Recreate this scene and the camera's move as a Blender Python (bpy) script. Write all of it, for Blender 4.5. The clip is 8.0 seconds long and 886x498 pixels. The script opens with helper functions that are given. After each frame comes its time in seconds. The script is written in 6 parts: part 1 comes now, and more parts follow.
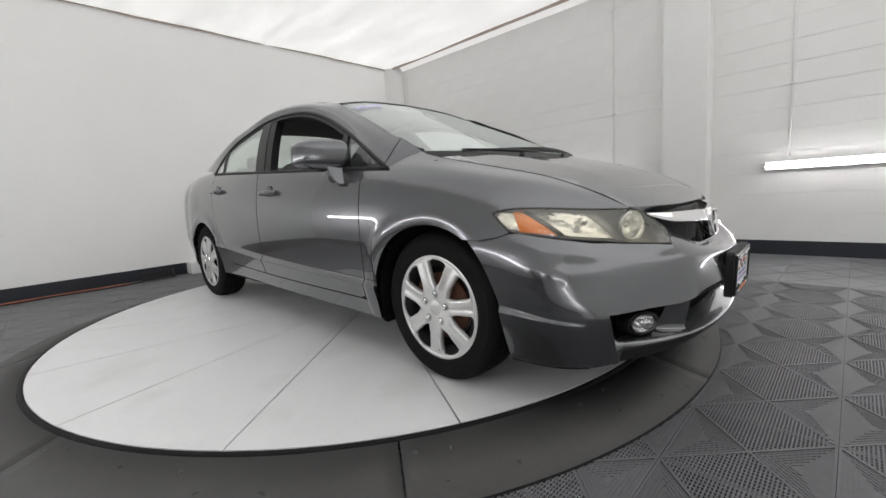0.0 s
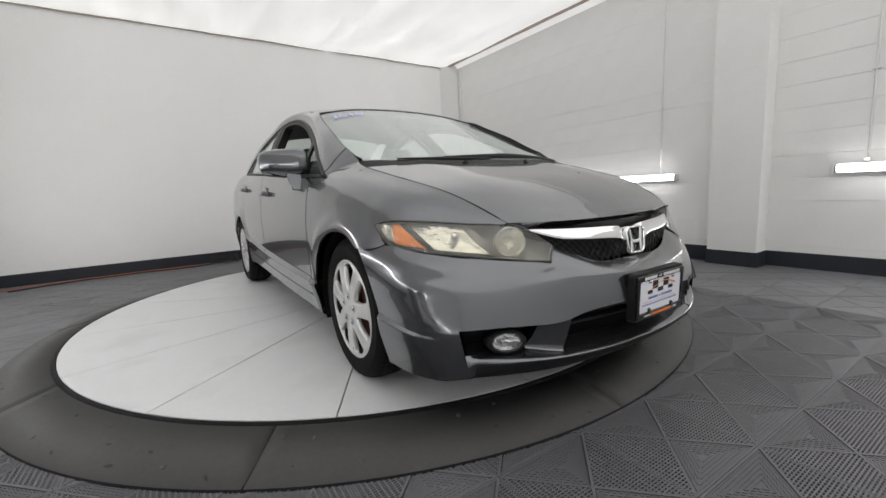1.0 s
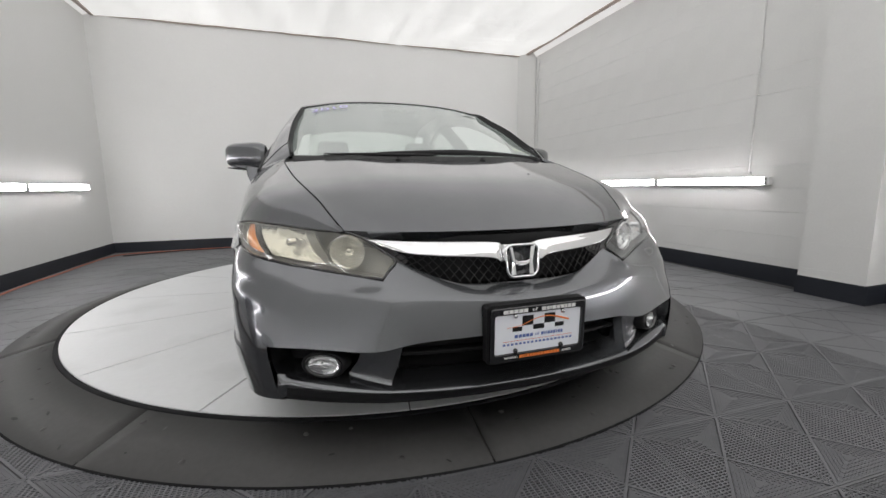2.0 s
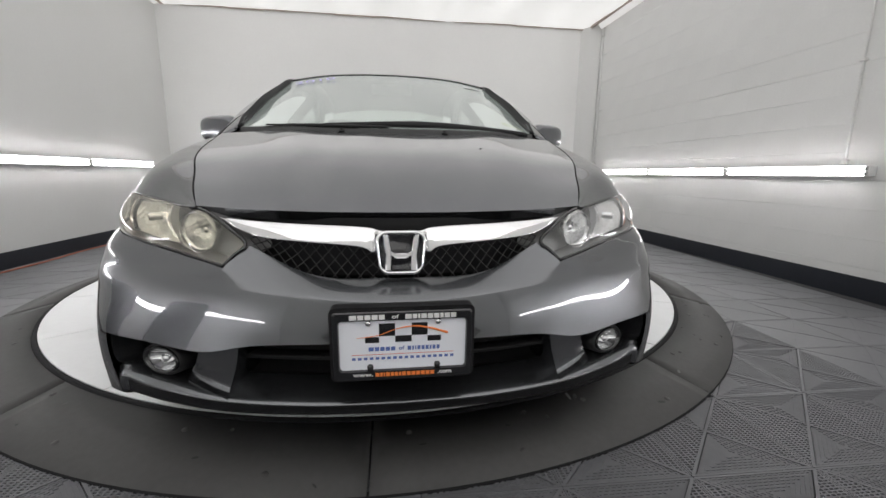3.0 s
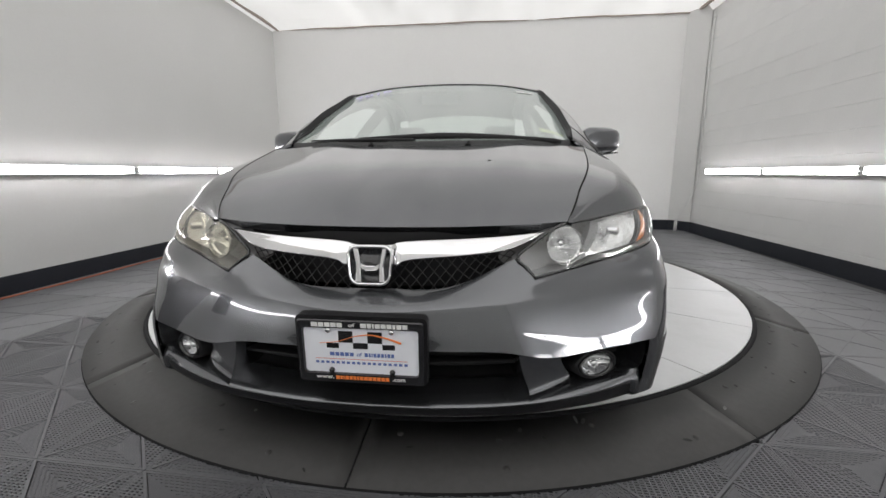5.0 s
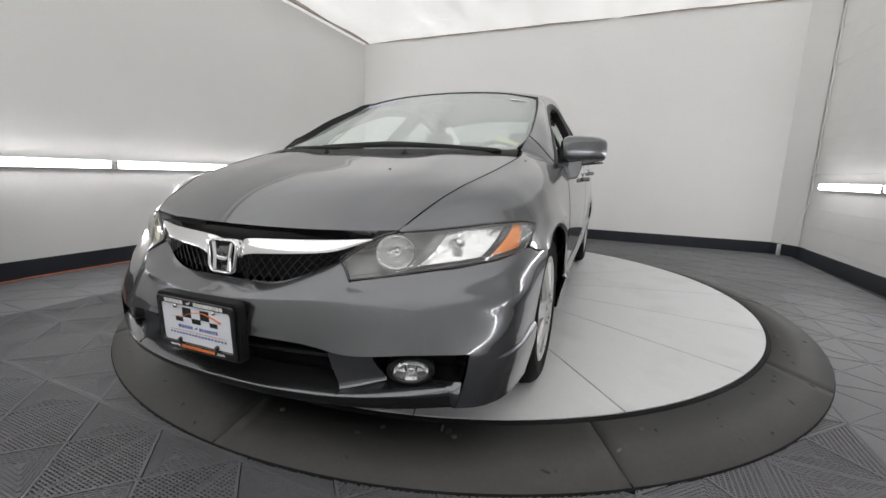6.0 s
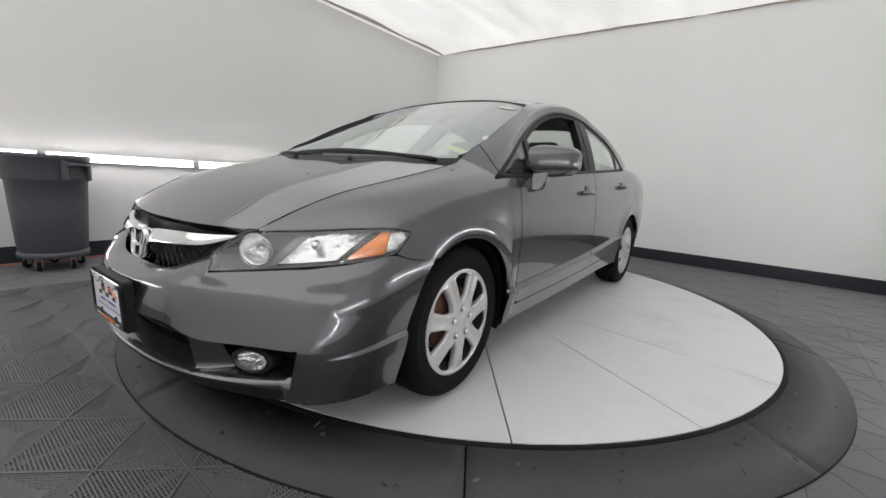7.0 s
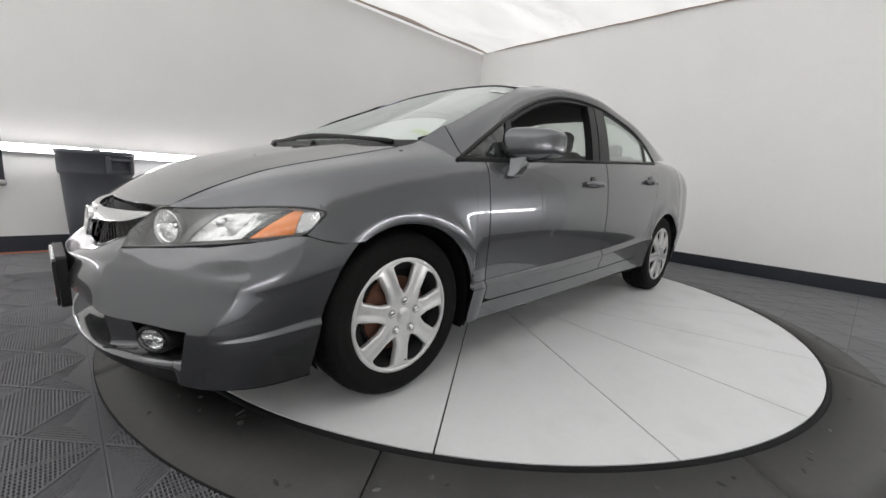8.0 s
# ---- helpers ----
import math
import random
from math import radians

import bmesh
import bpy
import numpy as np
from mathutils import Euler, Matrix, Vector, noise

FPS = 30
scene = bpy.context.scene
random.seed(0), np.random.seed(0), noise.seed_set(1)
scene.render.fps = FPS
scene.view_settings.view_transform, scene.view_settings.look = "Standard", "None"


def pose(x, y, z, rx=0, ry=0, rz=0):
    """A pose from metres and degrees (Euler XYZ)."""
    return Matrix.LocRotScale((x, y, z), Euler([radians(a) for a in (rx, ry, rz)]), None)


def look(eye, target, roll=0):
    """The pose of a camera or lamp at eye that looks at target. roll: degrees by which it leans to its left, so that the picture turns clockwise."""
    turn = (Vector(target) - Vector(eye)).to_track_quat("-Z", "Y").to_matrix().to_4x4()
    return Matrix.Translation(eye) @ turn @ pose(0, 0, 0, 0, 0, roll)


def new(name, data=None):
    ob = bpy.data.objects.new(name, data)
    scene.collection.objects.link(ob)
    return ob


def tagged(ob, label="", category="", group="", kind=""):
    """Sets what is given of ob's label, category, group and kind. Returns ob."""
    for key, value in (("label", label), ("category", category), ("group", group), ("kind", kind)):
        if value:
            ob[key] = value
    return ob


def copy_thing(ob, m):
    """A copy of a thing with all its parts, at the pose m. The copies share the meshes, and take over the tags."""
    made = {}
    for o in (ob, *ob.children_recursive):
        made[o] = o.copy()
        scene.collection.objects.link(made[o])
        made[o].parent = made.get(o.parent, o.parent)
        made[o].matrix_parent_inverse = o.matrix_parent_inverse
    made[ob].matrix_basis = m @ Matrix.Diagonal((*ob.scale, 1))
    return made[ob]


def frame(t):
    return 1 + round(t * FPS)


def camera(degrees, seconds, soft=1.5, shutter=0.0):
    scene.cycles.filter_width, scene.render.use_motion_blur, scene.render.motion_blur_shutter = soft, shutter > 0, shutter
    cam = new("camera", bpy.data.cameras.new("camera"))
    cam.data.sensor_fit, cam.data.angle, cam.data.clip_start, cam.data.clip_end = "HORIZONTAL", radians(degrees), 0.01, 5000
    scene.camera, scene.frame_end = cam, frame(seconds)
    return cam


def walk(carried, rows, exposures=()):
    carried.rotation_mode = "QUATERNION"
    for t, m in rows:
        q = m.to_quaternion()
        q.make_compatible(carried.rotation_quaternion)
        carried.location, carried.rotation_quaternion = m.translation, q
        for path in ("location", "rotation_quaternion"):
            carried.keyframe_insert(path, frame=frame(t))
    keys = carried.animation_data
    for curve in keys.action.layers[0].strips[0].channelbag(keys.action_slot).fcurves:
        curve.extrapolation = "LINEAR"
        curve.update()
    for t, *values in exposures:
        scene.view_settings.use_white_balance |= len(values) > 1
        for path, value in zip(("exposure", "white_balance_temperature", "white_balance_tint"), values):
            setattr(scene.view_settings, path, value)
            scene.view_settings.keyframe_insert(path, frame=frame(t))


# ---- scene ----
cam = camera(94.9, 8.0)
PATH = [
    (0, (-1.947, -1.129, 0.763), (-0.522, 0.248, 0.487), -3.7),
    (0.5, (-1.754, -1.388, 0.774), (-0.467, 0.116, 0.491), -3.6),
    (1, (-1.443, -1.637, 0.792), (-0.342, 0.008, 0.506), -2.8),
    (1.5, (-1.021, -1.742, 0.801), (-0.156, 0.036, 0.501), -1.6),
    (2, (-0.605, -1.851, 0.799), (0.016, 0.025, 0.494), -0.7),
    (2.2, (-0.464, -1.835, 0.792), (0.065, 0.066, 0.465), -0.0),
    (3.3, (0.015, -1.693, 0.755), (0.222, 0.262, 0.389), 0.5),
    (3.5, (-0.001, -1.676, 0.764), (0.17, 0.283, 0.397), 0.4),
    (4, (-0.028, -1.643, 0.769), (0.061, 0.32, 0.395), -0.1),
    (4.2, (-0.034, -1.632, 0.762), (0.013, 0.333, 0.393), -0.2),
    (5.3, (0.518, -1.782, 0.819), (0.158, 0.15, 0.45), 0.2),
    (5.5, (0.672, -1.765, 0.823), (0.209, 0.145, 0.455), 0.6),
    (6, (1.048, -1.634, 0.831), (0.313, 0.191, 0.471), 1.6),
    (6.5, (1.395, -1.501, 0.841), (0.421, 0.209, 0.484), 2.5),
    (7, (1.679, -1.286, 0.861), (0.522, 0.309, 0.517), 3.6),
    (7.5, (1.888, -1.081, 0.83), (0.584, 0.397, 0.491), 3.8),
    (8, (1.932, -0.904, 0.801), (0.542, 0.494, 0.463), 3.7),
]
walk(cam, [(t, look(eye, target, roll)) for t, eye, target, roll in PATH], exposures=[(0, 0.53), (1, 0.48), (2, 0.48), (3.5, 0.46), (4.2, 0.46), (6, 0.48), (7.5, 0.53), (8, 0.56)])

# ---- light ----
CEILING_GLOW, TUBE_GLOW = 0.39, 15.5
world = bpy.data.worlds.new("world")
scene.world = world
world.use_nodes = True
world.node_tree.nodes["Background"].inputs["Color"].default_value = (0.9, 0.95, 1.0, 1)
world.node_tree.nodes["Background"].inputs["Strength"].default_value = 0.05


# ---- materials ----
def material(name, base, rough=0.5, metal=0.0, coat=0.0, coat_rough=0.03, coat_ior=1.5, vary=0.0, scale=6.0, fine=0.0,
             fine_scale=120.0, bump=0.0, bump_scale=60.0, rough_vary=0.0, glow=0.0, random_vary=0.0, tint=None, spec=0.5):
    """A principled surface with large and fine variation of its colour, uneven gloss and relief."""
    m = bpy.data.materials.new(name)
    m.use_nodes = True
    nt = m.node_tree
    n, l = nt.nodes, nt.links
    p = n["Principled BSDF"]
    p.inputs["Roughness"].default_value = rough
    p.inputs["Metallic"].default_value = metal
    p.inputs["Coat Weight"].default_value = coat
    p.inputs["Coat Roughness"].default_value = coat_rough
    p.inputs["Coat IOR"].default_value = coat_ior
    p.inputs["Specular IOR Level"].default_value = spec
    p.inputs["Base Color"].default_value = (*base, 1)
    if vary or fine or bump or rough_vary or random_vary:
        tc = n.new("ShaderNodeTexCoord")
        big = n.new("ShaderNodeTexNoise")
        big.inputs["Scale"].default_value, big.inputs["Detail"].default_value = scale, 5
        small = n.new("ShaderNodeTexNoise")
        small.inputs["Scale"].default_value, small.inputs["Detail"].default_value = fine_scale, 3
        for t in (big, small):
            l.new(tc.outputs["Object"], t.inputs["Vector"])
        add = n.new("ShaderNodeMath")
        add.operation = "MULTIPLY_ADD"
        l.new(big.outputs["Fac"], add.inputs[0])
        add.inputs[1].default_value, add.inputs[2].default_value = 2 * vary, 1 - vary
        add2 = n.new("ShaderNodeMath")
        add2.operation = "MULTIPLY_ADD"
        l.new(small.outputs["Fac"], add2.inputs[0])
        add2.inputs[1].default_value, add2.inputs[2].default_value = 2 * fine, 1 - fine
        mul = n.new("ShaderNodeMath")
        mul.operation = "MULTIPLY"
        l.new(add.outputs[0], mul.inputs[0])
        l.new(add2.outputs[0], mul.inputs[1])
        last = mul
        if random_vary:
            oi = n.new("ShaderNodeObjectInfo")
            r1 = n.new("ShaderNodeMath")
            r1.operation = "MULTIPLY_ADD"
            l.new(oi.outputs["Random"], r1.inputs[0])
            r1.inputs[1].default_value, r1.inputs[2].default_value = 2 * random_vary, 1 - random_vary
            m2 = n.new("ShaderNodeMath")
            m2.operation = "MULTIPLY"
            l.new(mul.outputs[0], m2.inputs[0])
            l.new(r1.outputs[0], m2.inputs[1])
            last = m2
        mix = n.new("ShaderNodeVectorMath")
        mix.operation = "SCALE"
        mix.inputs[0].default_value = base
        l.new(last.outputs[0], mix.inputs["Scale"])
        if tint:
            blend = n.new("ShaderNodeMix")
            blend.data_type = "RGBA"
            ramp = n.new("ShaderNodeMapRange")
            ramp.inputs["From Min"].default_value, ramp.inputs["From Max"].default_value = 0.52, 0.72
            l.new(big.outputs["Fac"], ramp.inputs["Value"])
            l.new(ramp.outputs[0], blend.inputs["Factor"])
            l.new(mix.outputs[0], blend.inputs["A"])
            blend.inputs["B"].default_value = (*tint, 1)
            l.new(blend.outputs["Result"], p.inputs["Base Color"])
        else:
            l.new(mix.outputs[0], p.inputs["Base Color"])
        if rough_vary:
            rv = n.new("ShaderNodeMath")
            rv.operation = "MULTIPLY_ADD"
            l.new(big.outputs["Fac"], rv.inputs[0])
            rv.inputs[1].default_value, rv.inputs[2].default_value = 2 * rough_vary, rough - rough_vary
            l.new(rv.outputs[0], p.inputs["Roughness"])
        if bump:
            bt = n.new("ShaderNodeTexNoise")
            bt.inputs["Scale"].default_value, bt.inputs["Detail"].default_value = bump_scale, 4
            l.new(tc.outputs["Object"], bt.inputs["Vector"])
            b = n.new("ShaderNodeBump")
            b.inputs["Strength"].default_value, b.inputs["Distance"].default_value = bump, 0.01
            l.new(bt.outputs["Fac"], b.inputs["Height"])
            l.new(b.outputs["Normal"], p.inputs["Normal"])
    if glow:
        p.inputs["Emission Color"].default_value = (*base, 1)
        p.inputs["Emission Strength"].default_value = glow
    return m


def clear(name, colour=(1, 1, 1), alpha=0.12, rough=0.02, ior=1.45, power=4.0):
    """A thin clear pane: mostly see-through, with the gloss of glass. alpha: share of a pale diffuse layer."""
    m = bpy.data.materials.new(name)
    m.use_nodes = True
    n, l = m.node_tree.nodes, m.node_tree.links
    n.remove(n["Principled BSDF"])
    see = n.new("ShaderNodeBsdfTransparent")
    see.inputs["Color"].default_value = (*colour, 1)
    gloss = n.new("ShaderNodeBsdfGlossy")
    gloss.inputs["Roughness"].default_value = rough
    face = n.new("ShaderNodeLayerWeight")
    face.inputs["Blend"].default_value = 0.5
    fifth = n.new("ShaderNodeMath")
    fifth.operation = "POWER"
    l.new(face.outputs["Facing"], fifth.inputs[0])
    fifth.inputs[1].default_value = power
    f0 = 1.9 * ((ior - 1) / (ior + 1)) ** 2
    fres = n.new("ShaderNodeMath")
    fres.operation = "MULTIPLY_ADD"
    l.new(fifth.outputs[0], fres.inputs[0])
    fres.inputs[1].default_value, fres.inputs[2].default_value = 1 - f0, f0
    mix = n.new("ShaderNodeMixShader")
    l.new(fres.outputs[0], mix.inputs[0])
    l.new(see.outputs[0], mix.inputs[1])
    l.new(gloss.outputs[0], mix.inputs[2])
    if alpha:
        veil = n.new("ShaderNodeBsdfDiffuse")
        veil.inputs["Color"].default_value = (*colour, 1)
        m2 = n.new("ShaderNodeMixShader")
        m2.inputs[0].default_value = alpha
        l.new(mix.outputs[0], m2.inputs[1])
        l.new(veil.outputs[0], m2.inputs[2])
        mix = m2
    l.new(mix.outputs[0], n["Material Output"].inputs["Surface"])
    return m


PAINT = material("car_paint", (0.122, 0.126, 0.135), 0.27, 0.93, coat=1.0, coat_rough=0.006, coat_ior=1.58, vary=0.05, scale=3, fine=0.16, fine_scale=900)
CHROME = material("chrome", (0.82, 0.82, 0.83), 0.07, 1.0, rough_vary=0.03, scale=20)
SILVER = material("wheel_silver", (0.66, 0.66, 0.655), 0.34, 0.7, coat=0.3, coat_rough=0.15, vary=0.1, scale=14, fine=0.06)
BLACK = material("black_plastic", (0.010, 0.010, 0.011), 0.5, vary=0.2, scale=12, bump=0.08, bump_scale=300, spec=0.3)
GLOSS_BLACK = material("gloss_black_trim", (0.012, 0.012, 0.014), 0.18, coat=0.6)
TRIMBLACK = material("satin_black_trim", (0.007, 0.007, 0.008), 0.42, spec=0.3, vary=0.15, scale=10)
RUBBER = material("tyre_rubber", (0.008, 0.0078, 0.0076), 0.75, spec=0.12, vary=0.25, scale=9, fine=0.15, bump=0.25, bump_scale=180)
SEALRUBBER = material("rubber_edge", (0.010, 0.010, 0.011), 0.8, spec=0.2, vary=0.2)
RUST = material("rusted_brake_iron", (0.13, 0.055, 0.035), 0.8, 0.2, vary=0.45, scale=40, fine=0.2)
DARKMETAL = material("dark_underbody", (0.012, 0.012, 0.012), 0.85, vary=0.3, spec=0.15)
LINER = material("wheel_liner", (0.006, 0.006, 0.006), 0.95, spec=0.1, vary=0.3, bump=0.3)
CABIN = material("cabin_trim_dark", (0.045, 0.045, 0.045), 0.7, vary=0.15, scale=8, bump=0.15, bump_scale=200)
SEATCLOTH = material("seat_cloth_grey", (0.16, 0.16, 0.16), 0.9, vary=0.15, scale=10, bump=0.2, bump_scale=400)
GRILLEBLACK = material("grille_black_plastic", (0.014, 0.014, 0.015), 0.38, spec=0.5)
HEADLINER = material("headliner_cloth", (0.13, 0.13, 0.125), 0.95, vary=0.08, bump=0.1, bump_scale=300)
# the pale layer in window and windscreen glass stands for reflected light
GLASS = clear("window_glass", (0.91, 0.99, 0.94), 0.22, 0.01, 1.5)
# tint darkened to stand for the shaded cabin behind the pane
QUARTERGLASS = clear("quarter_glass_shaded", (0.30, 0.34, 0.33), 0.02, 0.01, 1.5)
WINDSCREEN = clear("windscreen_glass", (0.86, 0.97, 0.92), 0.22, 0.02, 1.75, 2.8)
LENS = clear("lamp_lens_clear", (0.97, 0.98, 0.98), 0.05, 0.02, 1.5)
LENS_HAZY = clear("lamp_lens_yellowed", (0.90, 0.88, 0.79), 0.06, 0.08, 1.5)
REFLECTOR = material("lamp_reflector", (0.90, 0.90, 0.90), 0.20, 0.85, vary=0.1, scale=30, bump=0.6, bump_scale=38)
COWLGREY = material("cowl_grey_plastic", (0.035, 0.035, 0.036), 0.6, vary=0.15, scale=8, fine=0.1)
LAMPBODY = material("lamp_housing_grey", (0.24, 0.24, 0.24), 0.35, 0.15, vary=0.1)
AMBER = material("amber_lens", (0.95, 0.27, 0.03), 0.25, coat=1.0, vary=0.2, scale=60)
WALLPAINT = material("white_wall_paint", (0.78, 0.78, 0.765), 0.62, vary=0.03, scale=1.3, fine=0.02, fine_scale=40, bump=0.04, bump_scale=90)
# the same wall paint, its colour raised where too little light reaches the back wall
BACKPAINT_BRIGHT = material("white_wall_paint_brightened", (0.91, 0.91, 0.895), 0.62, vary=0.03, scale=1.3, fine=0.02, fine_scale=40, bump=0.04, bump_scale=90)
BLOCKPAINT = material("white_block_paint", (0.79, 0.79, 0.775), 0.55, vary=0.03, scale=3, fine=0.03, fine_scale=60, bump=0.12, bump_scale=110, random_vary=0.003)
BASEPAINT = material("baseboard_dark_paint", (0.017, 0.02, 0.028), 0.5, vary=0.25, scale=5, fine=0.1)
TRIMWOOD = material("ceiling_trim_tan", (0.42, 0.35, 0.31), 0.6, vary=0.2, scale=8, fine=0.15, fine_scale=80)
TILE = material("floor_tile_grey", (0.124, 0.125, 0.133), 0.52, spec=0.38, vary=0.25, scale=2.2, fine=0.15, fine_scale=40, random_vary=0.12, rough_vary=0.1)
TILEGAP = material("floor_tile_underside", (0.045, 0.045, 0.048), 0.9, vary=0.2)
RAMP = material("ramp_dark_paint", (0.068, 0.067, 0.066), 0.62, spec=0.25, vary=0.22, scale=3.5, fine=0.12, fine_scale=50, rough_vary=0.12, bump=0.04, bump_scale=30)
DISC = material("turntable_white_paint", (0.70, 0.71, 0.715), 0.42, vary=0.06, scale=2.5, fine=0.04, fine_scale=35, rough_vary=0.12, tint=(0.62, 0.63, 0.63))
SEAM = material("dark_deck_bed", (0.02, 0.02, 0.019), 0.8, vary=0.3, scale=20)
SCUFF = material("scuff_mark", (0.03, 0.03, 0.03), 0.8, vary=0.4, scale=60)
SCUFF_PALE = material("pale_scuff", (0.12, 0.12, 0.12), 0.8, vary=0.4, scale=60)
FIXTURE = material("lamp_fixture_white", (0.78, 0.78, 0.78), 0.4, vary=0.04)
METALGREY = material("galvanised_conduit", (0.40, 0.40, 0.395), 0.45, 0.3, vary=0.1)
CANPLASTIC = material("grey_can_plastic", (0.085, 0.088, 0.10), 0.5, vary=0.12, scale=5, fine=0.06, bump=0.1, bump_scale=120)
CORD = material("orange_cord", (0.42, 0.13, 0.07), 0.6, vary=0.3, scale=5)
CORD_DARK = material("black_cable", (0.015, 0.015, 0.015), 0.6)
WHITE = material("white_plastic", (0.78, 0.78, 0.77), 0.4, vary=0.04)
PLATEWHITE = material("plate_white", (0.86, 0.88, 0.93), 0.35, vary=0.03, coat=0.3)
PLATEBLUE = material("plate_blue_ink", (0.10, 0.16, 0.42), 0.5)
PLATERED = material("plate_red_ink", (0.65, 0.10, 0.03), 0.5)
PLATEORANGE = material("plate_orange_ink", (0.85, 0.22, 0.04), 0.45)
STICKER = material("yellow_green_sticker", (0.55, 0.62, 0.16), 0.5, vary=0.2, scale=60)
STICKER_PURPLE = material("purple_sticker", (0.60, 0.56, 0.92), 0.5)


def glowing(name, colour, strength, blotch=0.0, scale=1.2):
    m = bpy.data.materials.new(name)
    m.use_nodes = True
    n, l = m.node_tree.nodes, m.node_tree.links
    p = n["Principled BSDF"]
    p.inputs["Base Color"].default_value = (0.7, 0.7, 0.7, 1)
    p.inputs["Roughness"].default_value = 0.6
    p.inputs["Emission Color"].default_value = (*colour, 1)
    p.inputs["Emission Strength"].default_value = strength
    if blotch:
        tc = n.new("ShaderNodeTexCoord")
        mp = n.new("ShaderNodeMapping")
        mp.inputs["Scale"].default_value = (2.6, 0.45, 1)
        tx = n.new("ShaderNodeTexNoise")
        tx.inputs["Scale"].default_value, tx.inputs["Detail"].default_value = scale, 3
        l.new(tc.outputs["Object"], mp.inputs["Vector"])
        l.new(mp.outputs[0], tx.inputs["Vector"])
        mr = n.new("ShaderNodeMapRange")
        mr.inputs["From Min"].default_value, mr.inputs["From Max"].default_value = 0.3, 0.7
        mr.inputs["To Min"].default_value, mr.inputs["To Max"].default_value = strength * (1 - blotch), strength * (1 + blotch)
        l.new(tx.outputs["Fac"], mr.inputs["Value"])
        # the unseen near end glows up to twice as strong, added to light the car's front
        sep = n.new("ShaderNodeSeparateXYZ")
        l.new(tc.outputs["Object"], sep.inputs[0])
        near_boost = n.new("ShaderNodeMapRange")
        near_boost.interpolation_type = "SMOOTHSTEP"
        near_boost.inputs["From Min"].default_value, near_boost.inputs["From Max"].default_value = -2.4, 1.0
        near_boost.inputs["To Min"].default_value, near_boost.inputs["To Max"].default_value = 2.0, 1.0
        l.new(sep.outputs["Y"], near_boost.inputs["Value"])
        both = n.new("ShaderNodeMath")
        both.operation = "MULTIPLY"
        l.new(mr.outputs[0], both.inputs[0])
        l.new(near_boost.outputs[0], both.inputs[1])
        l.new(both.outputs[0], p.inputs["Emission Strength"])
    return m


CEILGLOW = glowing("lit_ceiling_fabric", (1.0, 0.985, 0.965), CEILING_GLOW, 0.20, 1.3)
# glow for the strips that stand in for bright lines beside the trim
EDGEGLOW = glowing("glowing_ceiling_edge", (1.0, 0.97, 0.95), CEILING_GLOW * 0.8)
TUBEGLOW = glowing("fluorescent_tube", (1.0, 0.985, 1.0), TUBE_GLOW)


# ---- building helpers ----
def hermite(ts, P, t):
    """Smooth values at t through the points P at ts (non-uniform Catmull-Rom)."""
    ts, P, t = np.asarray(ts, float), np.asarray(P, float), np.atleast_1d(np.asarray(t, float))
    d = (P[1:] - P[:-1]) / (ts[1:] - ts[:-1])[:, None]
    m = np.empty_like(P)
    m[0], m[-1] = d[0], d[-1]
    if len(P) > 2:
        h = (ts[1:] - ts[:-1])[:, None]
        m[1:-1] = (d[:-1] * h[1:] + d[1:] * h[:-1]) / (h[1:] + h[:-1])
    i = np.clip(np.searchsorted(ts, t, side="right") - 1, 0, len(ts) - 2)
    h = (ts[i + 1] - ts[i])
    u = ((t - ts[i]) / h)[:, None]
    h = h[:, None]
    return ((2 * u**3 - 3 * u**2 + 1) * P[i] + (u**3 - 2 * u**2 + u) * h * m[i]
            + (-2 * u**3 + 3 * u**2) * P[i + 1] + (u**3 - u**2) * h * m[i + 1])


def curve(P, n):
    """n places evenly along the smooth line through P."""
    P = np.asarray(P, float)
    ts = np.r_[0, np.cumsum(np.linalg.norm(np.diff(P, axis=0), axis=1))]
    return hermite(ts, P, np.linspace(0, ts[-1], n))


def at_anchors(P, n):
    """n places along P, with the same share for each stretch between its points."""
    return hermite(np.arange(len(P)), P, np.linspace(0, len(P) - 1, n))


def loft(rows, n, straight=False):
    """A grid through rows (equal counts): n lines across them."""
    R = np.stack([np.asarray(r, float) for r in rows])
    k, m = R.shape[:2]
    if straight:
        t = np.linspace(0, k - 1, n)
        i = np.clip(t.astype(int), 0, k - 2)
        u = (t - i)[:, None, None]
        return R[i] * (1 - u) + R[i + 1] * u
    return hermite(np.arange(k), R.reshape(k, -1), np.linspace(0, k - 1, n)).reshape(n, m, 3)


def rail(P):
    """x and z as smooth functions of y, from points (y, x, z)."""
    P = np.asarray(P, float)
    return lambda y: hermite(P[:, 0], P[:, 1:], np.clip(y, P[0, 0], P[-1, 0]))


def normals(P):
    du, dv = np.gradient(P, axis=0), np.gradient(P, axis=1)
    n = np.cross(dv, du)
    return n / np.maximum(np.linalg.norm(n, axis=2, keepdims=True), 1e-9)


def mesh_object(name, V, F, mat, parent=None, label="", smooth=True, smooth_from=None):
    me = bpy.data.meshes.new(name)
    me.from_pydata([tuple(map(float, v)) for v in V], [], [tuple(map(int, f)) for f in F])
    me.update()
    if smooth:
        flags = [True] * len(F) if smooth_from is None else [i < smooth_from for i in range(len(F))]
        me.polygons.foreach_set("use_smooth", flags)
    if mat:
        me.materials.append(mat)
    ob = new(name, me)
    return attach(ob, parent, label)


def world_of(ob):
    return world_of(ob.parent) @ ob.matrix_parent_inverse @ ob.matrix_basis if ob.parent else ob.matrix_basis.copy()


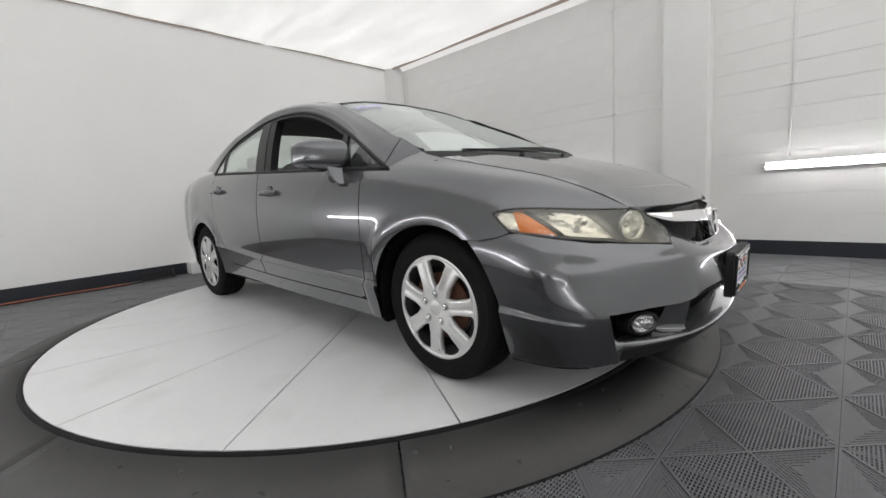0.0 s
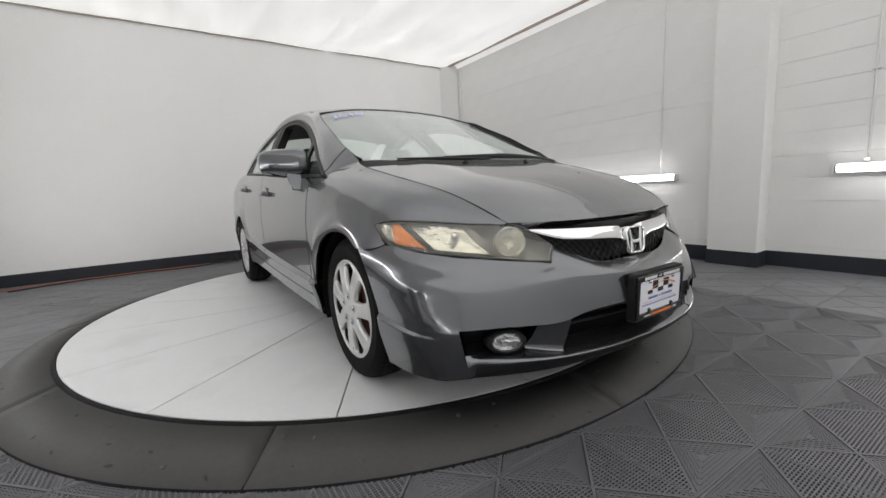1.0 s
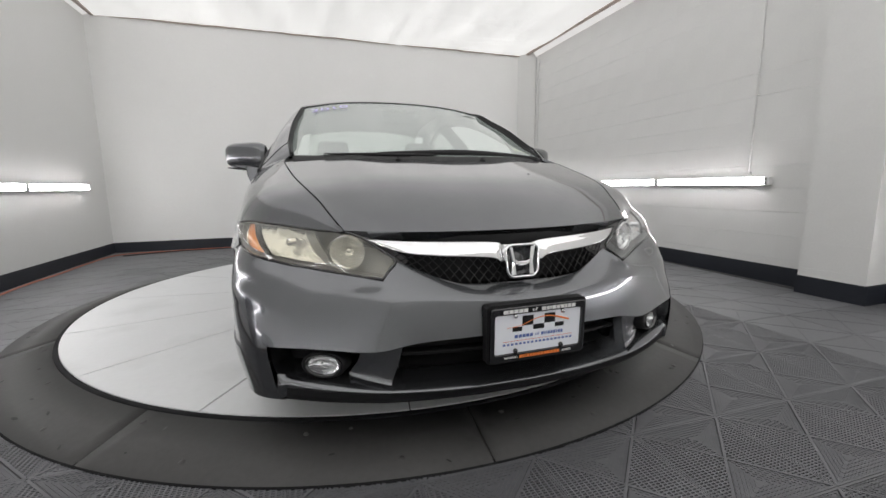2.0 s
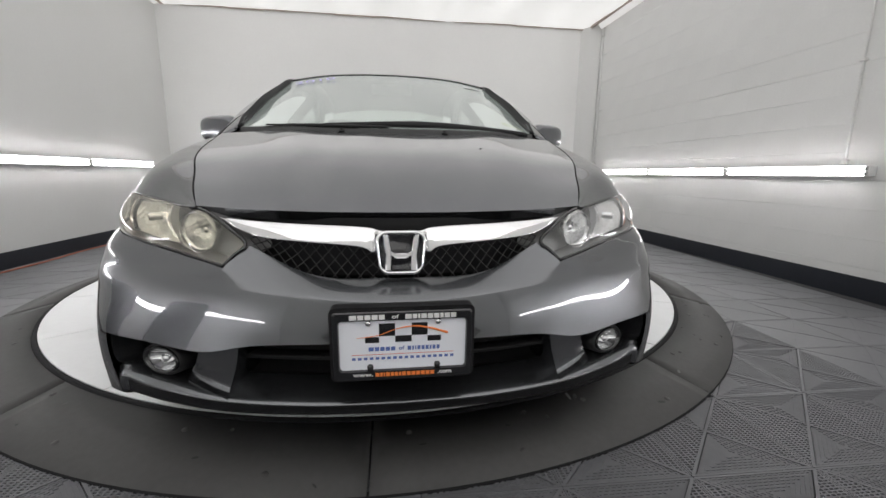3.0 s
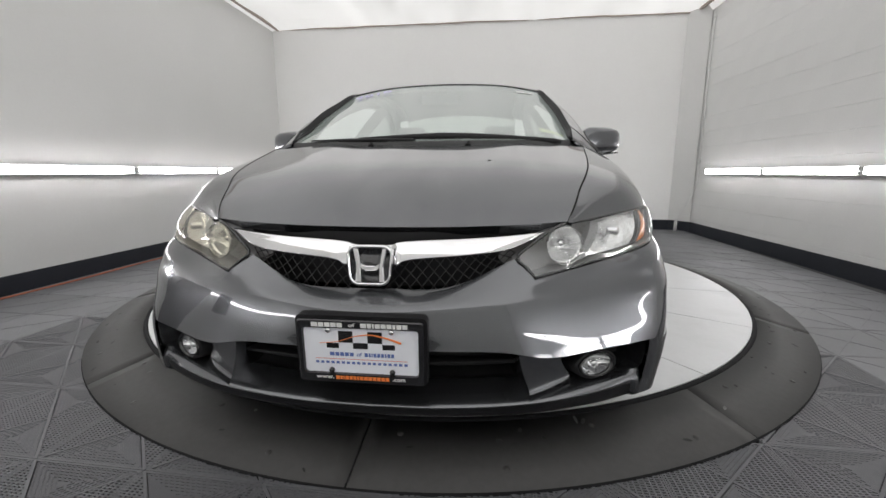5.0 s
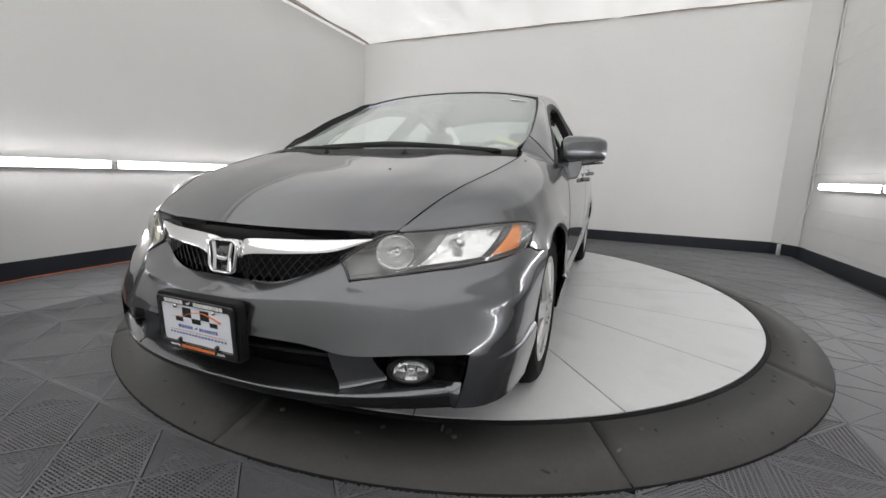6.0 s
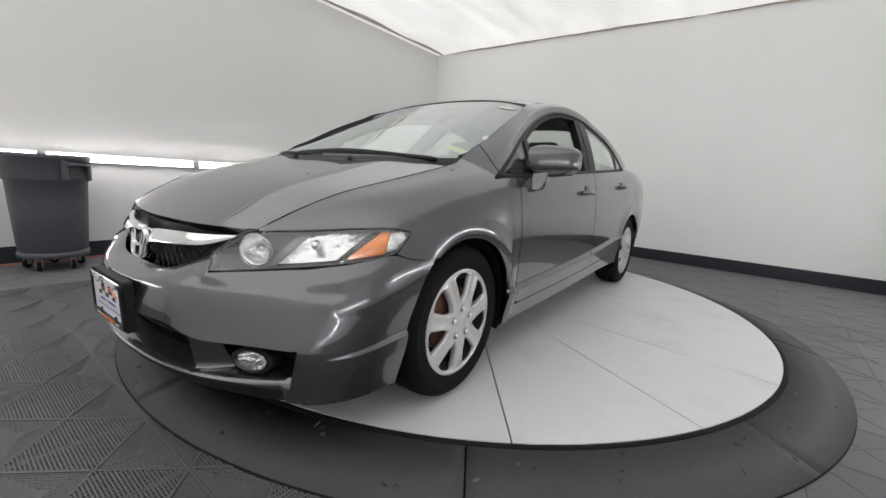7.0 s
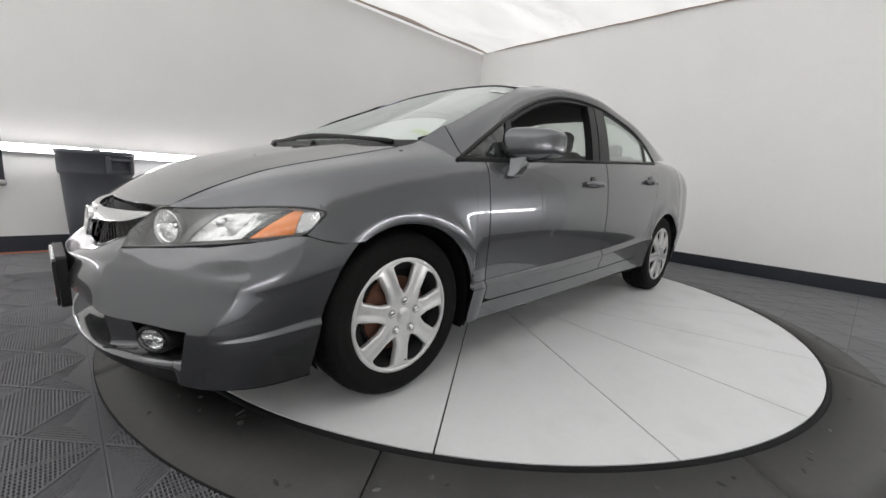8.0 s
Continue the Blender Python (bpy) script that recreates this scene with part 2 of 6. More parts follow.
def attach(ob, parent=None, label=""):
    """Make ob a part of parent, where it stands."""
    if parent is not None:
        ob.parent = parent
        ob.matrix_parent_inverse = world_of(parent).inverted()
    return tagged(ob, label)


def grid_faces(nu, nv, flip=False, wrap=False, start=0):
    F = []
    for i in range(nu - 1):
        for j in range(nv if wrap else nv - 1):
            k = (j + 1) % nv
            q = (i * nv + j, i * nv + k, (i + 1) * nv + k, (i + 1) * nv + j)
            F.append(tuple(start + a for a in (q[::-1] if flip else q)))
    return F


def close_gap(P, gap):
    """Draw the grid's edges in by gap."""
    P = P.copy()
    for a, b in ((0, 1), (-1, -2)):
        for axis in (0, 1):
            Q = P if axis == 0 else P.transpose(1, 0, 2)
            d = Q[b] - Q[a]
            ln = np.maximum(np.linalg.norm(d, axis=1, keepdims=True), 1e-6)
            Q[a] += d * np.minimum(0.8, gap / ln)
    return P


def panel(name, P, mat, parent, label="", gap=0.0, depth=0.012, side=1, inside=(0, 1.3, 0.55)):
    """A sheet from a grid, with turned-in edges. side -1: mirrored to the car's right."""
    P = np.array(P, float)
    if gap:
        P = close_gap(P, gap)
    N = normals(P)
    flip = float(np.sum(N * (P - np.asarray(inside, float)))) < 0
    N = -N if flip else N
    nu, nv = P.shape[:2]
    V = P.reshape(-1, 3).tolist()
    F = grid_faces(nu, nv, flip)
    top = len(F)
    if depth:
        ring = [(0, j) for j in range(nv)] + [(i, nv - 1) for i in range(1, nu)] + [(nu - 1, j) for j in range(nv - 2, -1, -1)] + [(i, 0) for i in range(nu - 2, 0, -1)]
        s = len(V)
        for i, j in ring:
            V.append(P[i, j].tolist())
            V.append((P[i, j] - N[i, j] * depth).tolist())
        k = len(ring)
        for a in range(k):
            b = (a + 1) % k
            q = (s + 2 * a, s + 2 * a + 1, s + 2 * b + 1, s + 2 * b)
            F.append(q[::-1] if flip else q)
    if side < 0:
        V = [(-v[0], v[1], v[2]) for v in V]
        F = [f[::-1] for f in F]
    return mesh_object(name, V, F, mat, parent, label, smooth_from=top)


def joined(meshes):
    """One list of corners and faces out of several."""
    V, F = [], []
    for v, f in meshes:
        s = len(V)
        V += [tuple(p) for p in v]
        F += [tuple(s + a for a in q) for q in f]
    return V, F


def mirror(VF):
    return [(-v[0], v[1], v[2]) for v in VF[0]], [tuple(f[::-1]) for f in VF[1]]


def moved(VF, m):
    return [tuple(m @ Vector(v)) for v in VF[0]], VF[1]


def box(x0, y0, z0, x1, y1, z1, bevel=0.0):
    """A box, with its edges taken off by bevel."""
    bm = bmesh.new()
    bmesh.ops.create_cube(bm, size=1)
    for v in bm.verts:
        v.co = Vector((x0 + (v.co.x + 0.5) * (x1 - x0), y0 + (v.co.y + 0.5) * (y1 - y0), z0 + (v.co.z + 0.5) * (z1 - z0)))
    if bevel:
        bmesh.ops.bevel(bm, geom=bm.edges[:], offset=bevel, segments=2, affect="EDGES", profile=0.6)
    bm.verts.index_update()
    out = [tuple(v.co) for v in bm.verts], [tuple(v.index for v in f.verts) for f in bm.faces]
    bm.free()
    return out


def turned(profile, n=48, closed=False):
    """A body turned round the z axis from (radius, height) pairs."""
    V, F = [], []
    for r, z in profile:
        for j in range(n):
            a = 2 * math.pi * j / n
            V.append((r * math.cos(a), r * math.sin(a), z))
    k = len(profile)
    F = grid_faces(k, n, wrap=True)
    if closed:
        F += [tuple(((k - 1) * n + j, (k - 1) * n + (j + 1) % n, (j + 1) % n, j)) for j in range(n)]
    return V, F


def tube(P, r, n=8, caps=True):
    """A round bar along the places P; r may vary along it."""
    P = np.asarray(P, float)
    rs = np.full(len(P), r) if np.isscalar(r) else np.asarray(r, float)
    T = np.gradient(P, axis=0)
    T /= np.maximum(np.linalg.norm(T, axis=1, keepdims=True), 1e-9)
    up = np.array((0, 0, 1.0)) if abs(T[0][2]) < 0.9 else np.array((0, 1.0, 0))
    V = []
    for p, t, rr in zip(P, T, rs):
        a = np.cross(t, up)
        a /= max(np.linalg.norm(a), 1e-9)
        b = np.cross(a, t)
        for j in range(n):
            w = 2 * math.pi * j / n
            V.append(tuple(p + rr * (math.cos(w) * a + math.sin(w) * b)))
    F = grid_faces(len(P), n, wrap=True)
    if caps:
        F += [tuple(range(n))[::-1], tuple((len(P) - 1) * n + j for j in range(n))]
    return V, F


def sheet(P):
    """Corners and faces of a bare grid."""
    return P.reshape(-1, 3).tolist(), grid_faces(*P.shape[:2])


def slab(outline, z0, z1):
    """An upright prism over a flat outline of (x, y)."""
    n = len(outline)
    V = [(x, y, z0) for x, y in outline] + [(x, y, z1) for x, y in outline]
    F = [tuple(range(n))[::-1], tuple(range(n, 2 * n))] + [(i, (i + 1) % n, n + (i + 1) % n, n + i) for i in range(n)]
    return V, F


def rounded(w, h, r, n=6):
    """The outline of a rounded rectangle round the origin."""
    out = []
    for cx, cy, a0 in ((w / 2 - r, h / 2 - r, 0), (-w / 2 + r, h / 2 - r, 90), (-w / 2 + r, -h / 2 + r, 180), (w / 2 - r, -h / 2 + r, 270)):
        for k in range(n + 1):
            a = radians(a0 + 90 * k / n)
            out.append((cx + r * math.cos(a), cy + r * math.sin(a)))
    return out


def empty(name, place, label, category, group=""):
    ob = new(name)
    ob.matrix_basis = Matrix.Translation(place)
    return tagged(ob, label, category, group)


# ---- the room ----
FLOOR, CEIL = -0.068, 3.06
WEST, EAST, NORTH, SOUTH = -3.20, 3.28, 4.94, -4.9


def structure(name, VF, mat, label, parent=None):
    ob = mesh_object(name, VF[0], VF[1], mat, parent, label, smooth=False)
    if parent is None:
        tagged(ob, kind="structure")
    return ob


floor = structure("floor", box(WEST - 0.2, SOUTH - 0.2, FLOOR - 0.12, EAST + 0.2, NORTH + 0.2, FLOOR - 0.014), TILEGAP, "dark grey vented plastic tile garage floor")
structure("wall_north", box(WEST - 0.2, NORTH, FLOOR - 0.014, EAST + 0.2, NORTH + 0.2, CEIL + 0.5), BACKPAINT_BRIGHT, "smooth white painted back wall")
structure("wall_west", box(WEST - 0.2, SOUTH, FLOOR - 0.014, WEST, NORTH, CEIL + 0.5), WALLPAINT, "smooth white painted side wall with strip lights")
structure("wall_south", box(WEST - 0.2, SOUTH - 0.2, FLOOR - 0.014, EAST + 0.2, SOUTH, CEIL + 0.5), WALLPAINT, "plain white end wall")
wall_east = structure("wall_east", box(EAST + 0.012, SOUTH, FLOOR - 0.014, EAST + 0.2, NORTH, CEIL + 0.5), BLOCKPAINT, "white painted concrete block wall")
structure("wall_pilaster", box(3.064, -0.16, FLOOR - 0.014, EAST + 0.012, 0.26, CEIL + 0.2), BLOCKPAINT, "white painted block pilaster on the side wall")
structure("wall_corner_chase", slab([(3.08, NORTH), (EAST, 4.66), (EAST, NORTH)], FLOOR - 0.014, CEIL + 0.2), WALLPAINT, "white boxed-in chase across the room corner")

# the lit fabric ceiling, which sags a little between its fixings
def ceiling_height(x, y):
    return CEIL - 0.018 * math.sin(y * 2.1) ** 2 + 0.008 * math.sin(3.3 * x + 1.7 * y) + 0.006 * math.sin(5.1 * y - 1.3 * x)


nx, ny = 34, 52
P = np.array([[(x, y, ceiling_height(x, y)) for y in np.linspace(SOUTH, NORTH - 0.005, ny)] for x in np.linspace(WEST + 0.12, EAST - 0.11, nx)])
structure("ceiling", sheet(P), CEILGLOW, "white translucent fabric ceiling lit from behind")
structure("ceiling_slab", box(WEST - 0.2, SOUTH - 0.2, CEIL + 0.22, EAST + 0.2, NORTH + 0.2, CEIL + 0.4), WALLPAINT, "plain roof slab over the lit ceiling")
# light spilled on the wall top, built as a sloped glowing strip; similar on the west
P = np.array([[(EAST - 0.075, y, CEIL - 0.004), (EAST - 0.002, y, CEIL - 0.085)] for y in np.linspace(SOUTH, 4.66, 20)])
structure("ceiling_edge_east", sheet(P), EDGEGLOW, "added glowing strip for the light spilled on the wall top")
P = np.array([[(WEST + 0.085, y, CEIL - 0.004), (WEST + 0.002, y, CEIL - 0.03)] for y in np.linspace(SOUTH, NORTH - 0.01, 20)])
structure("ceiling_edge_west", sheet(P), EDGEGLOW, "added glowing strip for the pale line beside the ceiling trim")
structure("ceiling_trim_east", box(EAST - 0.115, SOUTH, CEIL - 0.03, EAST - 0.075, NORTH - 0.14, CEIL + 0.03, 0.004), TRIMWOOD, "tan wooden trim along the lit ceiling")
structure("ceiling_trim_west", box(WEST + 0.085, SOUTH, CEIL - 0.03, WEST + 0.125, NORTH - 0.02, CEIL + 0.03, 0.004), TRIMWOOD, "tan wooden trim along the lit ceiling")
rag = random.Random(4)
pts = [(x, NORTH - 0.018, CEIL - 0.012 - 0.012 * rag.random()) for x in np.linspace(WEST + 0.1, EAST - 0.1, 40)]
structure("ceiling_trim_north", tube(pts, 0.011, 6), TRIMWOOD, "uneven tan fixing strip at the ceiling edge")
for k in range(13):
    for x, nm in ((EAST - 0.095, "east"), (WEST + 0.105, "west")):
        mesh_object("trim_screw", *moved(turned([(0.0001, 0.004), (0.006, 0.003), (0.008, 0)], 8), Matrix.Translation((x, 4.35 - 0.62 * k, CEIL - 0.03)) @ pose(0, 0, 0, 180)), CORD_DARK, bpy.data.objects["ceiling_trim_" + nm])
# a small hook with a cord that hangs from the fabric
hook = mesh_object("ceiling_hook", *tube(curve([(-0.25, 2.3, CEIL - 0.01), (-0.25, 2.29, CEIL - 0.04), (-0.23, 2.29, CEIL - 0.055), (-0.21, 2.29, CEIL - 0.04)], 10), 0.004, 6), CORD_DARK)
tagged(hook, "small dark wire hook under the fabric ceiling", "hook")

# baseboards
BASE = 0.072
for nm, VF in (("north", box(WEST + 0.012, NORTH - 0.012, FLOOR - 0.014, 3.08, NORTH, BASE, 0.003)),
               ("west", box(WEST, SOUTH, FLOOR - 0.014, WEST + 0.012, NORTH, BASE, 0.003)),
               ("south", box(WEST + 0.012, SOUTH, FLOOR - 0.014, EAST - 0.012, SOUTH + 0.012, BASE, 0.003)),
               ("east_near", box(EAST - 0.012, SOUTH, FLOOR - 0.014, EAST + 0.012, -0.15, BASE, 0.003)),
               ("east_far", box(EAST - 0.012, 0.26, FLOOR - 0.014, EAST + 0.012, 4.66, BASE, 0.003)),
               ("pilaster", box(3.051, -0.172, FLOOR - 0.014, EAST - 0.0125, 0.272, BASE, 0.003)),
               ("chase", slab([(3.072, NORTH - 0.001), (EAST - 0.01, 4.645), (EAST - 0.001, 4.662), (3.085, NORTH)], FLOOR - 0.014, BASE))):
    structure("baseboard_" + nm, VF, BASEPAINT, "dark blue-black painted baseboard")


# ---- turntable ----
CX, CY, RAD, ROUT = -0.032, 1.474, 2.002, 2.27
turntable = structure("turntable", moved(turned([(0.001, -0.014), (RAD - 0.02, -0.014), (RAD - 0.02, -0.1), (0.001, -0.1)], 96), Matrix.Translation((CX, CY, 0))), SEAM, "round raised car turntable with white deck and dark ramp")


def sector(r0, r1, a0, a1, heights, n=10, gap=0.0015):
    """A wedge between two radii; heights: inner and outer."""
    A = np.linspace(radians(a0), radians(a1), n)
    top, low = [], []
    for r, z in ((r0, heights[0]), (r1, heights[1])):
        g = gap / max(r, 0.05)
        for a in np.linspace(A[0] + g, A[-1] - g, n):
            top.append((CX + r * math.cos(a), CY + r * math.sin(a), z))
    V = top + [(x, y, z - 0.012) for x, y, z in top]
    m = 2 * n
    F = [(j, n + j, n + j + 1, j + 1) for j in range(n - 1)]
    ring = list(range(n)) + list(range(2 * n - 1, n - 1, -1))
    F += [(ring[i], ring[(i + 1) % m], m + ring[(i + 1) % m], m + ring[i]) for i in range(m)]
    return V, F


deck_seams = [-163.6, -141.6, -119.7, -97.5, -75.2, -53.0, -31.2, -10.4] + [-10.4 + 22.98 * k for k in range(1, 9)] + [196.4]
for a, b in zip(deck_seams, deck_seams[1:]):
    mesh_object("deck_plate", *sector(0.12, RAD, a, b, (0, 0), 10, 0.0032), DISC, turntable, smooth=False)
mesh_object("hub_plate", *moved(turned([(0.001, 0.001), (0.118, 0.001), (0.118, -0.01)], 40), Matrix.Translation((CX, CY, 0))), DISC, turntable, smooth=False)
mesh_object("rubber_edge", *moved(turned([(RAD + 0.001, -0.014), (RAD + 0.002, -0.003), (RAD + 0.006, -0.001), (RAD + 0.014, -0.002), (RAD + 0.021, -0.006), (RAD + 0.026, -0.03)], 120), Matrix.Translation((CX, CY, 0))), SEALRUBBER, turntable, "black rubber edge of the deck")
ramp_seams = [-24.6, -57.4, -91.5, -125.7, -161.4]
ramp_seams += [-161.4 - 37.2 * k for k in range(1, 6)]
for k, a in enumerate(ramp_seams):
    b = ramp_seams[(k + 1) % len(ramp_seams)]
    b = b if b < a else b - 360
    mesh_object("ramp_plate", *sector(RAD + 0.023, ROUT, b, a, (-0.008, FLOOR + 0.008), 24, 0.0034), RAMP, turntable, "dark grey painted ramp plate")
mesh_object("ramp_edge", *moved(turned([(ROUT - 0.012, FLOOR + 0.0095), (ROUT + 0.002, FLOOR + 0.006), (ROUT + 0.006, FLOOR - 0.01)], 140), Matrix.Translation((CX, CY, 0))), SEALRUBBER, turntable)
# bolt heads in the ramp and scuffs on it
rb = random.Random(11)
for k in range(40):
    a = radians(-8 - 9.0 * k + rb.uniform(-1, 1))
    r = RAD + (0.075 if k % 2 else 0.2)
    z = -0.008 + (FLOOR + 0.008 + 0.008) * (r - RAD - 0.018) / (ROUT - RAD - 0.018)
    mesh_object("ramp_bolt", *moved(turned([(0.0001, 0.0025), (0.010, 0.002), (0.012, -0.002)], 10), Matrix.Translation((CX + r * math.cos(a), CY + r * math.sin(a), z)) @ pose(0, 0, 0, 0, 12, math.degrees(a))), RAMP, turntable)
for k in range(34):
    a = radians(rb.uniform(-175, -5))
    r = rb.uniform(RAD + 0.04, ROUT - 0.03)
    z = -0.008 + (FLOOR + 0.008 + 0.008) * (r - RAD - 0.018) / (ROUT - RAD - 0.018) + 0.0012
    ln, wd = rb.uniform(0.006, 0.02), rb.uniform(0.003, 0.007)
    out = [(ln * math.cos(w) * (0.7 + 0.3 * rb.random()), wd * math.sin(w)) for w in np.linspace(0, 2 * math.pi, 9)[:-1]]
    mesh_object("scuff", *moved(slab(out, 0, 0.0006), Matrix.Translation((CX + r * math.cos(a), CY + r * math.sin(a), z)) @ pose(0, 0, 0, 0, 12.2, math.degrees(a)) @ pose(0, 0, 0, 0, 0, rb.uniform(0, 180))), SCUFF_PALE if k % 6 == 0 else SCUFF, turntable, smooth=False)


# ---- strip lights ----
def strip_light():
    """A twin-tube strip light, 1.2 m long along y, its back on x = 0, facing +x."""
    ob = mesh_object("strip_light", *joined([box(0, -0.602, -0.022, 0.034, 0.602, 0.022, 0.004), box(0.034, -0.59, -0.02, 0.036, 0.59, 0.02)]), FIXTURE, smooth=False)
    for y in (-0.586, 0.586):
        mesh_object("end_cap", *box(0.004, y - 0.018, -0.036, 0.060, y + 0.018, 0.034, 0.005), FIXTURE, ob, smooth=False)
    mesh_object("reflector", *joined([box(0.036, -0.588, -0.037, 0.040, 0.588, 0.037, 0.001), box(0.040, -0.588, 0.034, 0.048, 0.588, 0.0365, 0.001), box(0.040, -0.588, -0.0365, 0.048, 0.588, -0.034, 0.001)]), FIXTURE, ob, smooth=False)
    for z in (-0.0165, 0.0165):
        t = mesh_object("tube", *moved(turned([(0.001, -0.575), (0.0128, -0.575), (0.0128, 0.575), (0.001, 0.575)], 14), Matrix.Translation((0.056, 0, z)) @ pose(0, 0, 0, 90)), TUBEGLOW, ob, "glowing white fluorescent tube")
        for y in (-0.583, 0.583):
            mesh_object("tube_cap", *moved(turned([(0.001, -0.008), (0.0132, -0.008), (0.0132, 0.008), (0.001, 0.008)], 12), Matrix.Translation((0.056, y, z)) @ pose(0, 0, 0, 90)), METALGREY, t)
    return tagged(ob, "twin-tube fluorescent strip light glowing on the white wall", "strip light", "strip lights along the walls")


LAMPZ = 0.812
lamp = strip_light()
lamp.matrix_basis = pose(WEST, 3.75, 0.838)
# lamps with y below -2 are unseen, added to light the near end
for y in (2.54, 1.33, 0.12, -1.09, -2.30, -3.51):
    copy_thing(lamp, pose(WEST, y, 0.838))
for y in (1.27, 2.475, 3.675, -1.205, -2.415, -3.625):
    copy_thing(lamp, pose(EAST, y, LAMPZ, 0, 0, 180))

# conduits on the block wall
def conduit(y, z0, z1, label):
    ob = mesh_object("conduit", *joined([tube([(EAST - 0.012, y, z0), (EAST - 0.012, y, (z0 + z1) / 2), (EAST - 0.012, y, z1)], 0.008, 10), box(EAST - 0.03, y - 0.02, z0 - 0.02, EAST, y + 0.02, z0 + 0.02, 0.004)]), BLOCKPAINT)
    for z in np.arange(z0 + 0.7, z1, 1.2):
        mesh_object("clip", *box(EAST - 0.026, y - 0.022, z - 0.008, EAST + 0.001, y + 0.022, z + 0.008, 0.003), BLOCKPAINT, ob)
    return tagged(ob, label, "conduit", "conduits on the block wall")


conduit(0.87, LAMPZ + 0.06, CEIL - 0.09, "thin white painted conduit above a strip light")
conduit(-0.80, LAMPZ + 0.06, CEIL - 0.09, "thin white painted conduit above a strip light")
conduit(4.56, 0.95, CEIL - 0.09, "thin white painted conduit beside the corner chase")
mesh_object("corner_cable", *tube(curve([(EAST - 0.01, 4.56, 0.95), (EAST - 0.012, 4.57, 0.62), (EAST - 0.03, 4.60, 0.5), (3.15, 4.66, 0.25), (3.11, 4.70, 0.1)], 20), 0.006, 6), WHITE)
tagged(bpy.data.objects["corner_cable"], "thin white cable slung across the room corner", "cable")
stub = mesh_object("pipe_stub", *moved(turned([(0.001, 0), (0.022, 0), (0.022, 0.14), (0.018, 0.15), (0.001, 0.15)], 16), Matrix.Translation((3.10, 4.71, FLOOR))), WHITE)
tagged(stub, "short white pipe standing at the room corner", "pipe")
ob = mesh_object("utility_box", *box(-0.5, NORTH - 0.22, FLOOR, -0.1, NORTH - 0.013, 0.085, 0.01), WHITE, smooth=False)
tagged(ob, "low white utility box on the floor against the wall", "utility box")

# cords along the walls
rc = random.Random(5)
cord = mesh_object("extension_cord", *tube(curve([(WEST + 0.06 + 0.05 * rc.random(), y, FLOOR + 0.006) for y in np.arange(-3.2, 4.4, 0.55)] + [(WEST + 0.2, 4.68, FLOOR + 0.006), (-2.5, 4.78, FLOOR + 0.006), (-2.1, 4.72, FLOOR + 0.02), (-1.6, 4.84, FLOOR + 0.006), (-1.1, 4.80, FLOOR + 0.006)], 120), 0.0065, 6), CORD)
tagged(cord, "faded orange extension cord lying along the baseboard", "cord")
loops = [(-0.85 + 0.16 * math.cos(a) + 0.02 * math.sin(3 * a), 4.74 + 0.07 * math.sin(a), FLOOR + 0.012 + 0.004 * a) for a in np.linspace(0, 8 * math.pi, 90)]
tagged(mesh_object("coiled_cable", *tube(loops, 0.008, 6), CORD_DARK), "black cable coiled loosely on the floor", "cable")
tagged(mesh_object("floor_cable", *tube(curve([(-2.95, 4.51, FLOOR + 0.008), (-2.5, 4.68, FLOOR + 0.008), (-1.9, 4.76, FLOOR + 0.008), (-1.3, 4.70, FLOOR + 0.008), (-1.0, 4.74, FLOOR + 0.01)], 40), 0.008, 6), CORD_DARK), "black cable on the floor by the back wall", "cable")


